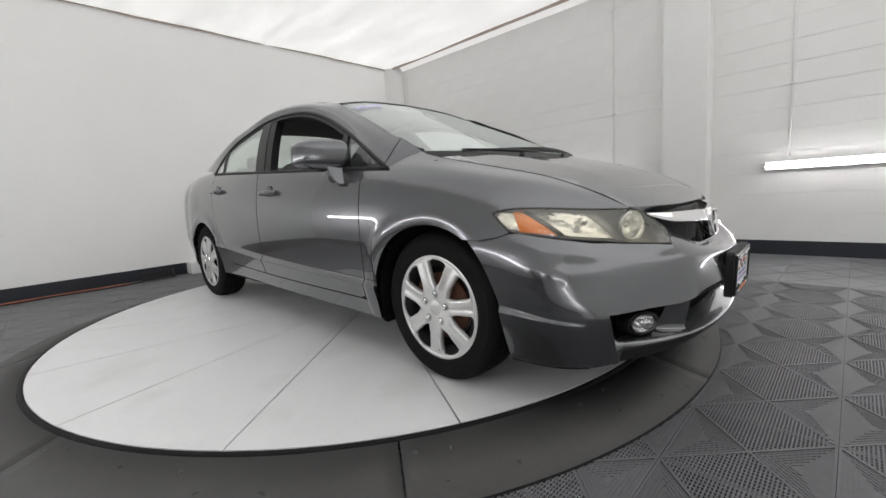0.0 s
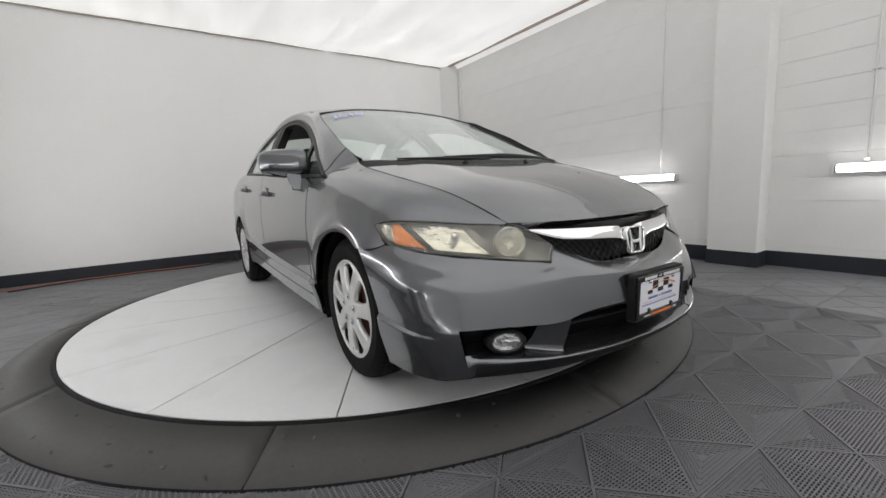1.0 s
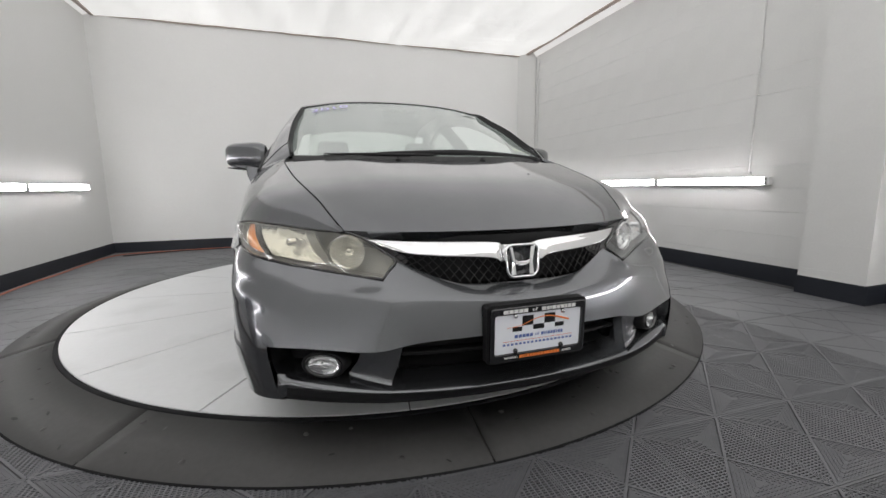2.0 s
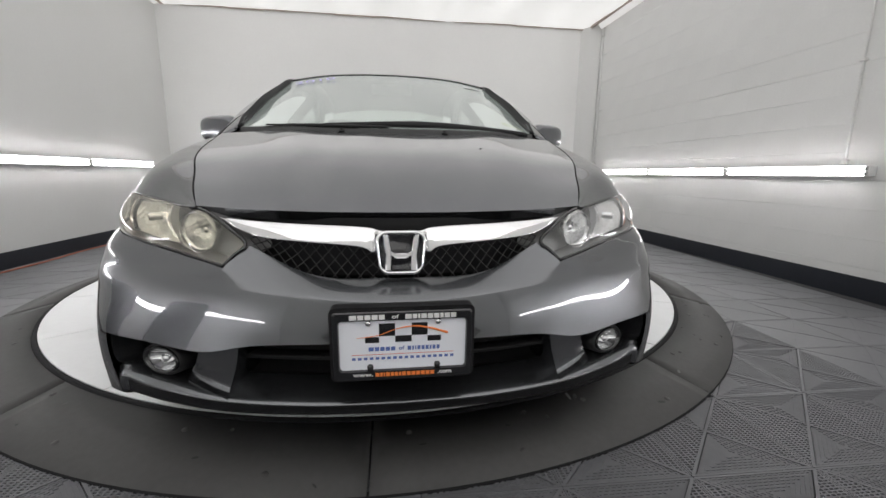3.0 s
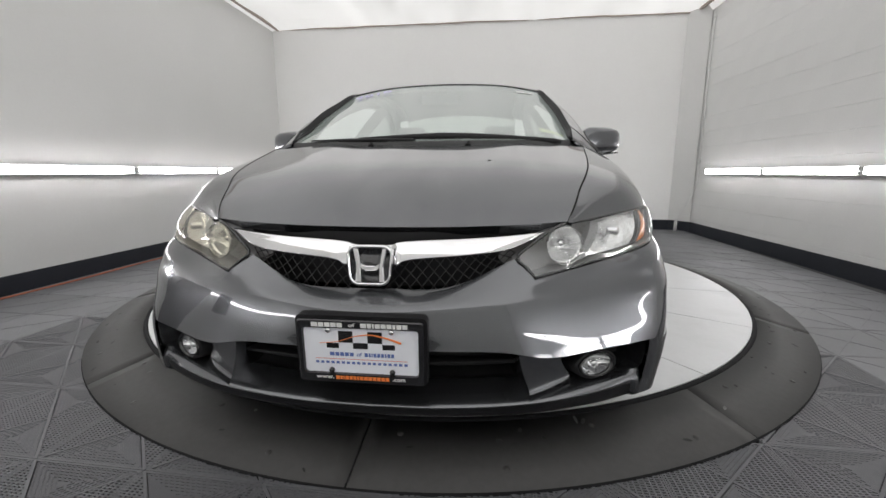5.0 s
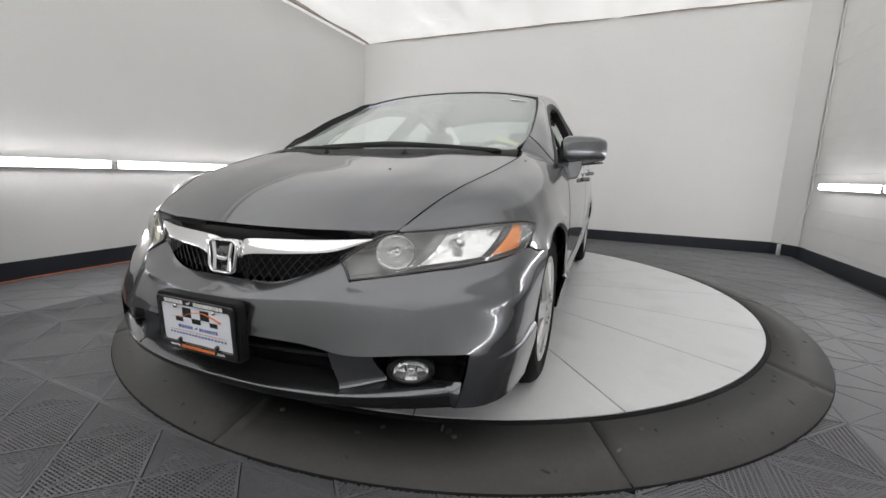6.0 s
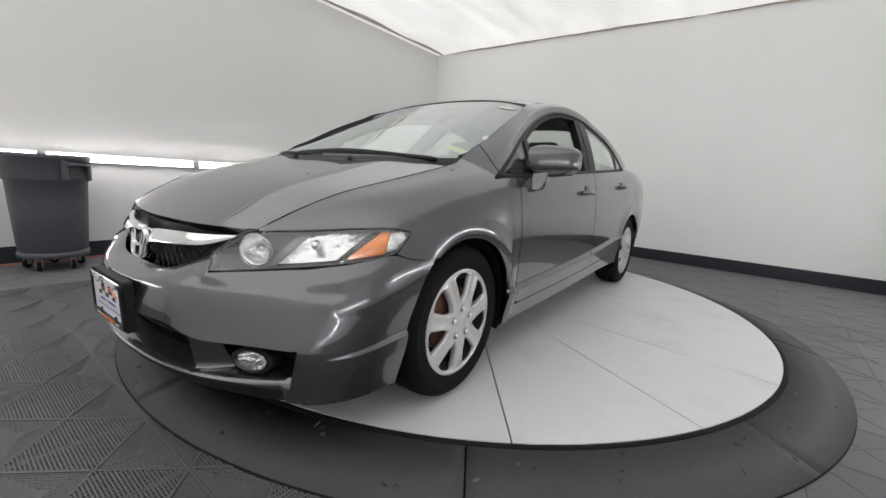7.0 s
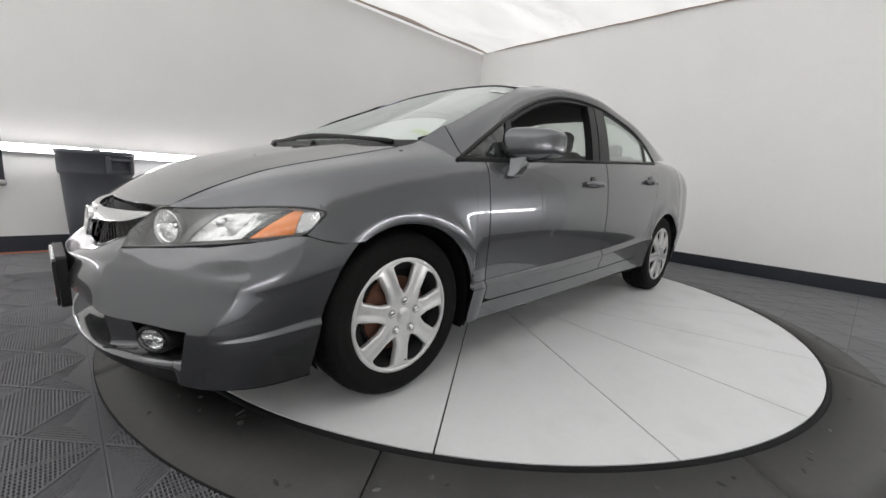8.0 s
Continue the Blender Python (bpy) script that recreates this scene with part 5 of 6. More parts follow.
def headlamp(side):
    hazy = side < 0
    ob = panel("headlight", lamp_rows(0.075, 0.04), LAMPBODY, car, "yellowed headlight under a hazy lens" if hazy else "clear headlight with an amber side lens", depth=0, side=side)
    lens = panel("lens", lamp_rows(0.0, 0.0), LENS_HAZY if hazy else LENS, ob, "hazy yellowed lamp lens" if hazy else "clear lamp lens", gap=0.003, depth=0.006, side=side)
    lens.visible_shadow = False
    # black seal round the lens
    G = lamp_rows(0.0, 0.0)
    loop = np.concatenate([G[:, 0], G[-1, 1:-1], G[::-1, -1]]) + np.array((-0.003, 0.004, 0))
    VF = tube(np.concatenate([loop, loop[:1]]), 0.0045, 6, False)
    mesh_object("seal", *(VF if side > 0 else mirror(VF)), GLOSS_BLACK, ob)
    # walls of the housing
    f, g = lamp_rows(0.006, 0.02), lamp_rows(0.075, 0.04)
    for row in (0, -1):
        P = np.stack([f[:, row], g[:, row]], axis=1)
        panel("housing_wall", P, LAMPBODY, ob, depth=0, side=side)
    P = np.stack([f[-1], g[-1]], axis=0)
    panel("housing_wall", P, LAMPBODY, ob, depth=0, side=side)

    def bowl(c, rx, ry, deep, turn, mat, name, tilt=0):
        m = Matrix.Translation((side * c[0], c[1], c[2])) @ pose(0, 0, 0, 90 + tilt, 0, side * turn) @ Matrix.Diagonal((rx, ry, 1, 1))
        V = turned([(1.06, 0.004), (1.0, 0.004), (0.97, -0.15 * deep), (0.8, -0.55 * deep), (0.5, -0.85 * deep), (0.16, -deep), (0.15, -0.9 * deep), (0.001, -0.88 * deep)], 36)
        return mesh_object(name, *moved(V, m), mat, ob)
    # inner high-beam bowl with its ring, outer low-beam bowl, bulb caps
    bowl((0.500, -0.634, 0.611), 0.050, 0.047, 0.05, 22, REFLECTOR, "high_beam_reflector")
    m = Matrix.Translation((side * 0.506, -0.638, 0.606)) @ pose(0, 0, 0, 90, 0, side * 24)
    mesh_object("beam_ring", *moved(turned([(0.0645, -0.006), (0.066, 0.0), (0.0648, 0.002), (0.0636, 0.0), (0.0636, -0.008)], 40), m @ Matrix.Diagonal((0.86, 0.78, 1, 1))), REFLECTOR, ob, "ring round the inner beam")
    mesh_object("bulb_cap", *moved(turned([(0.001, 0.0), (0.012, -0.003), (0.014, -0.03)], 18), m @ Matrix.Translation((0, 0.004, -0.02))), CHROME, ob)
    # low-beam reflector: a slanting silver hollow between ribs
    def patch(i0t, i0b, i1t, i1b, back, j0=1.5, j1=13.5, hollow=0.0, n=9):
        """A part of the lens's sheet, set back; the ends slant from top to bottom."""
        G = lamp_rows(back, 0.06)
        out = []
        for u in np.linspace(0, 1, n):
            col = []
            for v in np.linspace(0, 1, n):
                i = (i0t + (i0b - i0t) * v) * (1 - u) + (i1t + (i1b - i1t) * v) * u
                j = j0 + (j1 - j0) * v
                a, b = min(int(i), 34), min(int(j), 14)
                p = (G[a, b] * (1 - i + a) + G[a + 1, b] * (i - a)) * (1 - j + b) + (G[a, b + 1] * (1 - i + a) + G[a + 1, b + 1] * (i - a)) * (j - b)
                col.append(p + np.array((-0.68, 0.70, 0)) * hollow * math.sin(math.pi * u) * math.sin(math.pi * v))
            out.append(col)
        return np.array(out)
    panel("low_beam_reflector", patch(11.2, 15.8, 21, 25, 0.030, 1.2, 13.6, 0.022, 13), REFLECTOR, ob, depth=0.02, side=side)
    panel("reflector_rib", patch(21.2, 25.2, 23.2, 27.0, 0.024, 1.0, 14.0, 0.0, 7), LAMPBODY, ob, depth=0.03, side=side)
    panel("reflector_rib", patch(9.5, 14.5, 10.9, 15.6, 0.022, 1.0, 14.0, 0.0, 7), GLOSS_BLACK, ob, depth=0.03, side=side)
    m = Matrix.Translation((side * 0.672, -0.548, 0.636)) @ pose(0, 0, 0, 90, 0, side * 44)
    mesh_object("bulb_cap", *moved(turned([(0.001, 0.004), (0.011, 0.002), (0.013, -0.026)], 18), m @ Matrix.Translation((0, 0, -0.012))), CHROME, ob)
    # amber turn lens and clear corner marker
    panel("turn_lens", patch(7.2, 7.4, 9.2, 14.2, 0.026 if hazy else 0.022, 1.2, 13.8), AMBER, ob, "amber turn signal lens", depth=0.012, side=side)
    panel("marker_reflector", patch(1.6, 2.4, 7.0, 7.2, 0.022, 1.6, 13.2, 0.008), REFLECTOR, ob, depth=0.006, side=side)
    return ob


for side in (1, -1):
    headlamp(side)

# ---- roof, pillars and glass ----
WS_LOW = [(0, -0.005, 0.936), (0.22, 0.006, 0.938), (0.44, 0.055, 0.941), (0.58, 0.125, 0.944), (0.655, 0.205, 0.950)]
WS_SIDE = [(0.655, 0.205, 0.950), (0.664, 0.38, 1.008), (0.647, 0.61, 1.122), (0.618, 0.81, 1.217), (0.590, 0.955, 1.294)]
WS_TOP = [(0, 1.035, 1.368), (0.2, 1.03, 1.362), (0.4, 1.005, 1.341), (0.52, 0.975, 1.314), (0.590, 0.955, 1.294)]
n = 22
low, top, edge_ws = curve(WS_LOW, n), curve(WS_TOP, n), curve(WS_SIDE, 18)
G = []
for k in range(18):
    t = k / 17
    row = low * (1 - t) + top * t
    row = row + np.array((0, -0.001, 0.002)) * math.sin(math.pi * t)
    shift = edge_ws[k] - row[-1]
    row = row + shift * (np.linspace(0, 1, n)[:, None] ** 3)
    G.append(row)
G = np.array(G).transpose(1, 0, 2)
WS_GRID = np.concatenate([G[:0:-1] * np.array((-1, 1, 1)), G])
windshield = panel("windshield", WS_GRID, WINDSCREEN, car, "large raked windscreen glass", depth=0.005)
windshield.visible_shadow = False
for side in (1, -1):
    e = curve(WS_SIDE, 24) * np.array((side, 1, 1))
    mesh_object("windshield_trim", *tube(e + np.array((0, -0.004, 0.004)), 0.007, 6), TRIMBLACK, windshield)
e = np.concatenate([curve(WS_TOP, 20)[:0:-1] * np.array((-1, 1, 1)), curve(WS_TOP, 20)])
mesh_object("windshield_trim", *tube(e + np.array((0, -0.004, -0.001)), 0.005, 6), TRIMBLACK, windshield)
# black printed border inside the glass
FRIT_IN = np.array((0, 0.002, -0.004))
for strip in (WS_GRID[0:2], WS_GRID[-2:], np.stack([WS_GRID[:, 0], WS_GRID[:, 0] * 0.45 + WS_GRID[:, 1] * 0.55], axis=1), np.stack([WS_GRID[:, -1], WS_GRID[:, -1] * 0.5 + WS_GRID[:, -2] * 0.5], axis=1)):
    panel("printed_border", strip + FRIT_IN, TRIMBLACK, windshield, depth=0, inside=(0, 1.5, 0.5))
# stickers and a small sensor on the glass
def on_glass(i, j, w, h, mat, name, label, off=-0.004):
    """A flat label of w x h on the windscreen round grid place (i, j)."""
    c = WS_GRID[i, j]
    N = normals(WS_GRID)[i, j]
    N = N if N[2] > 0 else -N
    X = np.array((1.0, 0, 0)) - N * N[0]
    X /= np.linalg.norm(X)
    Y = np.cross(N, X)
    V = []
    nx = max(2, int(w / 0.05) + 1)
    for a in np.linspace(-w / 2, w / 2, nx):
        for b in (-h / 2, h / 2):
            p = c + X * a + Y * b
            d = np.linalg.norm(WS_GRID[:, :, 0:2] - p[0:2], axis=2)
            q = np.argsort(d.ravel())[:4]
            wgt = 1 / (d.ravel()[q] + 1e-4)
            z = float((WS_GRID.reshape(-1, 3)[q, 2] * wgt).sum() / wgt.sum())
            V.append(np.array((p[0], p[1], z)) + N * off)
    P = np.array(V).reshape(nx, 2, 3)
    return panel(name, P, mat, windshield, label, depth=0.0008, inside=(0, 1.5, 0.5))


on_glass(39, 3, 0.115, 0.05, STICKER, "inspection_sticker", "yellow-green paper sticker inside the glass", -0.009)
on_glass(38, 15, 0.10, 0.035, WHITE, "white_sticker", "narrow white sticker at the glass top", 0.003)
font = bpy.data.curves.new("year_sticker", "FONT")
font.body = "2010"
font.size, font.extrude, font.align_x = 0.095, 0.0006, "CENTER"
year = new("year_sticker", font)
X = WS_GRID[7, 15] - WS_GRID[3, 15]
X /= np.linalg.norm(X)
N = normals(WS_GRID)[5, 15]
N = N if N[2] > 0 else -N
N = N - X * float(N @ X)
N /= np.linalg.norm(N)
Y = np.cross(N, X)
c = WS_GRID[6, 15] + N * 0.007 - Y * 0.05
year.matrix_basis = Matrix(((X[0], Y[0], N[0], c[0]), (X[1], Y[1], N[1], c[1]), (X[2], Y[2], N[2], c[2]), (0, 0, 0, 1))) @ Matrix.Diagonal((1.25, 0.9, 1, 1))
deps = bpy.context.evaluated_depsgraph_get()
me = bpy.data.meshes.new_from_object(year.evaluated_get(deps))
keep = year.matrix_basis.copy()
bpy.data.objects.remove(year)
bpy.data.curves.remove(font)
year = new("year_sticker", me)
year.matrix_basis = keep
me.materials.clear()
me.materials.append(STICKER_PURPLE)
attach(year, windshield, "purple year numerals stuck on the glass")

DLO = [tuple(flank(0.272, 5.0)), (0.790, 0.38, 0.945), (0.756, 0.52, 1.020), (0.706, 0.71, 1.114), (0.655, 0.96, 1.222), (0.624, 1.22, 1.300), (0.612, 1.48, 1.336), (0.611, 1.72, 1.343), (0.617, 1.90, 1.330), (0.634, 2.12, 1.292), (0.664, 2.30, 1.240), (0.716, 2.425, 1.150), (0.786, 2.475, 1.024)]
ROOF_EDGE = [tuple(flank(0.205, 6.0)), (0.672, 0.38, 1.012), (0.652, 0.61, 1.126), (0.623, 0.81, 1.221), (0.594, 0.96, 1.298), (0.582, 1.22, 1.360), (0.578, 1.48, 1.394), (0.577, 1.72, 1.404), (0.576, 1.92, 1.397), (0.574, 2.18, 1.366), (0.618, 2.45, 1.298), (0.672, 2.72, 1.185), (0.700, 2.98, 1.085)]
a, b = at_anchors(DLO, 60), at_anchors(ROOF_EDGE, 60)
for side in (1, -1):
    # the front pillar stands proud of the glass, with a black gutter on its inner side
    rise = np.interp(np.arange(60), [0, 3, 9, 17, 22], [0.004, 0.028, 0.032, 0.020, 0.0])[:, None] * np.array((0.1, -0.36, 0.93))
    inner = b[:21] - np.array((0.014, 0, 0.012))
    panel("pillar_gutter", loft([inner, b[:21] + rise[:21] + np.array((-0.003, 0, 0))], 4, True), TRIMBLACK, windshield, "black gutter beside the glass", depth=0, side=side, inside=(2, 0.5, 1))
    lining = loft([b[1:21] + np.array((-0.022, 0.02, -0.022)), a[1:21] + np.array((-0.045, 0.02, -0.01))], 4, True)
    panel("pillar_lining", lining, HEADLINER, windshield, "pale grey inner lining of the front pillar", depth=0, side=side)
    mid = (a + b + rise) / 2 + np.array((0.014, 0, 0.010)) * np.minimum(1, np.arange(60) / 7)[:, None]
    P = loft([a, mid, b + rise], 9).transpose(1, 0, 2)
    ahead = P[:1] + (P[:1] - P[1:2]) * 0.25 + np.array((-0.004, 0, -0.003))
    seam = []
    for v in np.linspace(0, 1, 9):
        i = 1.5 + 2.2 * v
        k = int(i)
        seam.append(P[k, int(8 * v)] * (1 - i + k) + P[k + 1, int(8 * v)] * (i - k))
    # a dark tube for the shade in the pillar's joint
    VF = tube(seam, 0.002, 6)
    mesh_object("panel_seam", *(VF if side > 0 else mirror(VF)), SEALRUBBER, car)
    pillar = panel("roof_pillar", np.concatenate([ahead, P]), PAINT, car, "painted pillar and roof rail over the side windows", side=side, depth=0.015)
    # black window surround along the rail
    e = a * np.array((side, 1, 1))
    mesh_object("window_surround", *tube(e + np.array((side * 0.001, 0, -0.005)), 0.0105, 6), TRIMBLACK, pillar)
    ys = np.linspace(0.272, 2.475, 50)
    belt = np.array([(K5(y)[0][0] * side + side * 0.001, y, K5(y)[0][1] + 0.004) for y in ys])
    mesh_object("belt_moulding", *tube(belt, 0.0085, 6), TRIMBLACK, pillar)
rail_c = hermite([0.97, 1.2, 1.5, 1.8, 2.1, 2.42], [[1.36], [1.410], [1.438], [1.440], [1.424], [1.388]], np.linspace(0.985, 2.42, 24))
P = []
for k, y in enumerate(np.linspace(0.985, 2.42, 24)):
    e = hermite([p[1] for p in ROOF_EDGE], [[p[0], p[2]] for p in ROOF_EDGE], [y])[0]
    row = []
    for u in np.linspace(-1, 1, 29):
        lead = 0.055 * (1 - u * u) * max(0, 1 - k / 10)
        zz = rail_c[k][0] + (e[1] - rail_c[k][0]) * abs(u) ** 2.6
        row.append((e[0] * u, y + lead, zz))
    P.append(row)
panel("roof", np.array(P), PAINT, car, "painted steel roof", depth=0.012)
headliner = np.array(P)[:, 2:-2] - np.array((0, 0, 0.035))
panel("headliner", headliner, HEADLINER, car, "grey cloth headliner", depth=0)


def side_glass(y, z):
    """x of the window's plane on the left side, by y and height."""
    xb, zb = K5(y)[0]
    d = hermite([p[1] for p in DLO], [[p[0], p[2]] for p in DLO], [y])[0]
    t = (z - zb) / max(d[1] - zb, 1e-3)
    return xb + (d[0] - xb) * t + 0.010 * math.sin(math.pi * min(max(t, 0), 1))


def dlo_top(y):
    return float(hermite([p[1] for p in DLO], [[p[2]] for p in DLO], [y])[0][0])


def window_patch(y0b, y0t, y1b, y1t, inset, n=14, margin=0.006):
    """A grid over the window's plane between two slanting lines."""
    P = []
    for u in np.linspace(0, 1, n):
        col = []
        for v in np.linspace(0, 1, n):
            yb, yt = y0b + (y1b - y0b) * u, y0t + (y1t - y0t) * u
            zb, zt = K5(yb)[0][1] + margin, dlo_top(yt) - margin
            y, z = yb + (yt - yb) * v, zb + (zt - zb) * v
            col.append((side_glass(y, min(z, dlo_top(y))) - inset, y, z))
        P.append(col)
    return np.array(P)


for side in (1, -1):
    fd, rd = doors[True, side], doors[False, side]
    # front quarter light, its post, the open front window's rear frame, B-post, rear glass, divider, small rear light
    g = panel("quarter_glass", window_patch(0.285, 0.30, 0.565, 0.69, 0.012), QUARTERGLASS, fd, "small fixed quarter glass", depth=0.004, side=side)
    g.visible_shadow = False
    panel("window_post", window_patch(0.552, 0.677, 0.600, 0.730, 0.002, 8, 0.0), TRIMBLACK, fd, depth=0.03, side=side)
    panel("door_frame", window_patch(1.375, 1.655, 1.455, 1.735, 0.006, 8, 0.0), BLACK, fd, "black window frame of the door", depth=0.05, side=side)
    panel("centre_post", window_patch(1.46, 1.74, 1.595, 1.865, 0.003, 8, 0.0), TRIMBLACK, rd, "gloss black centre post", depth=0.03, side=side)
    g = panel("window_glass", window_patch(1.595, 1.865, 2.245, 2.385, 0.010), GLASS, rd, "greenish closed window glass", depth=0.004, side=side)
    g.visible_shadow = False
    panel("window_divider", window_patch(2.240, 2.380, 2.268, 2.405, 0.002, 8, 0.0), TRIMBLACK, rd, depth=0.02, side=side)
    g = panel("window_glass", window_patch(2.268, 2.405, 2.45, 2.44, 0.010, 10), GLASS, rd, "small fixed rear window glass", depth=0.004, side=side)
    g.visible_shadow = False
    # header of the front door's window frame
    P = []
    for y in np.linspace(0.72, 2.39, 40):
        zt = dlo_top(y)
        w = 0.030
        P.append([(side_glass(y, zt - h) - 0.004, y, zt - h) for h in (0.0, w * 0.5, w)])
    panel("window_header", np.array(P), BLACK, fd, "black upper window frame", depth=0.03, side=side)
    # inside of the doors
    P = np.array([[(K5(y)[0][0] - 0.07 - 0.03 * (1 - v), y, 0.30 + (K5(y)[0][1] - 0.302) * v) for v in np.linspace(0, 1, 6)] for y in np.linspace(0.42, 2.44, 20)])
    panel("door_lining", P, CABIN, fd, "dark inner door lining", depth=0.01, side=side, inside=(3, 1.3, 0.5))
    P = np.array([[(K5(y)[0][0] - 0.003, y, K5(y)[0][1]), (K5(y)[0][0] - 0.07, y, K5(y)[0][1] - 0.002)] for y in np.linspace(0.42, 2.44, 20)])
    panel("door_top", P, CABIN, fd, depth=0, side=side)


# ---- mirrors ----
def mirror_housing(side):
    V, nu, nv = [], 20, 28
    for i in range(nu):
        u = math.pi * i / (nu - 1)
        for j in range(nv):
            w = 2 * math.pi * j / nv
            e = 0.62
            cx = math.cos(u)
            sx = math.sin(u)
            pw = lambda q, ex: math.copysign(abs(q) ** ex, q)
            X = pw(cx, 0.6) * 0.116
            Y = pw(sx, 0.45) * pw(math.cos(w), 0.75)
            Z = pw(sx, 0.45) * pw(math.sin(w), 0.6)
            Y = Y * (0.075 if Y < 0 else 0.030)
            k = 1 - 0.10 * (X / 0.116)
            V.append((0.902 + X * 0.97, 0.665 + Y + 0.48 * X, 0.975 + Z * 0.073 * k + 0.04 * X))
    F = grid_faces(nu, nv, wrap=True)
    VF = (V, F)
    ob = mesh_object("side_mirror", *(VF if side > 0 else mirror(VF)), PAINT, doors[True, side], "painted door mirror housing")
    g = turned([(0.0001, 0.0), (0.9, 0.0), (1.0, -0.02)], 32)
    m = Matrix.Translation((side * 0.904, 0.698, 0.975)) @ pose(0, 0, 0, -90, 0, side * 25) @ Matrix.Diagonal((0.096, 0.056, 0.1, 1))
    mesh_object("mirror_glass", *moved(g, m), CHROME, ob, "mirror glass")
    top, bot = [(0.80, 0.575), (0.905, 0.60), (0.90, 0.66), (0.80, 0.65)], [(0.828, 0.532), (0.884, 0.546), (0.882, 0.604), (0.828, 0.60)]
    G = np.array([[np.array((*q, 0.918)) * (1 - t) + np.array((*r, 0.828)) * t + np.array((0.006 * math.sin(math.pi * t), 0, 0)) for q, r in zip(top + top[:1], bot + bot[:1])] for t in np.linspace(0, 1, 7)])
    G = G.reshape(7, 5, 3)
    V = G[:, :4].reshape(-1, 3).tolist()
    bm = bmesh.new()
    vs = [bm.verts.new(v) for v in V]
    for f in grid_faces(7, 4, wrap=True) + [(24, 25, 26, 27)]:
        bm.faces.new([vs[k] for k in f])
    bmesh.ops.recalc_face_normals(bm, faces=bm.faces[:])
    bmesh.ops.bevel(bm, geom=[e for e in bm.edges if len(e.link_faces) == 2 and e.calc_face_angle() > 0.6], offset=0.008, segments=3, affect="EDGES", profile=0.5)
    bm.verts.index_update()
    VF = [tuple(v.co) for v in bm.verts], [tuple(v.index for v in f.verts) for f in bm.faces]
    bm.free()
    mesh_object("mirror_foot", *(VF if side > 0 else mirror(VF)), PAINT, ob)
    VF = tube([(0.80, 0.640, 0.905), (0.90, 0.642, 0.902), (1.0, 0.66, 0.912)], [0.006, 0.007, 0.004], 6)
    mesh_object("mirror_trim", *(VF if side > 0 else mirror(VF)), GLOSS_BLACK, ob)
    return ob


for side in (1, -1):
    mirror_housing(side)

# ---- cowl and wipers ----
lo = curve(WS_LOW, 24)
P = np.stack([lo + np.array((0, 0.004, 0.001)), lo + np.array((0, -0.012, -0.010)), lo + np.array((0, -0.02, -0.03))], axis=1)
panel("cowl", np.concatenate([P[:0:-1] * np.array((-1, 1, 1)), P]), COWLGREY, car, "dark grey plastic cowl under the windscreen", depth=0.01)


def wiper(pts, thick):
    P = curve(pts, 26)
    ob = mesh_object("wiper", *tube(P, thick * np.r_[0.006, np.full(5, 0.0085), np.linspace(0.009, 0.012, 10), np.linspace(0.011, 0.004, 10)], 8), BLACK, car, "black wiper resting on the windscreen")
    B = P[6:] + np.array((0, -0.004, -0.010))
    mesh_object("wiper_blade", *tube(B, 0.0045, 6), RUBBER, ob)
    return ob


wiper([(0.60, 0.115, 0.936), (0.42, 0.064, 0.946), (0.20, 0.036, 0.955), (-0.02, 0.030, 0.955), (-0.28, 0.052, 0.953)], 1.45)
wiper([(-0.02, 0.000, 0.942), (-0.18, 0.006, 0.943), (-0.30, 0.024, 0.944), (-0.42, 0.054, 0.946), (-0.52, 0.092, 0.950)], 0.75)


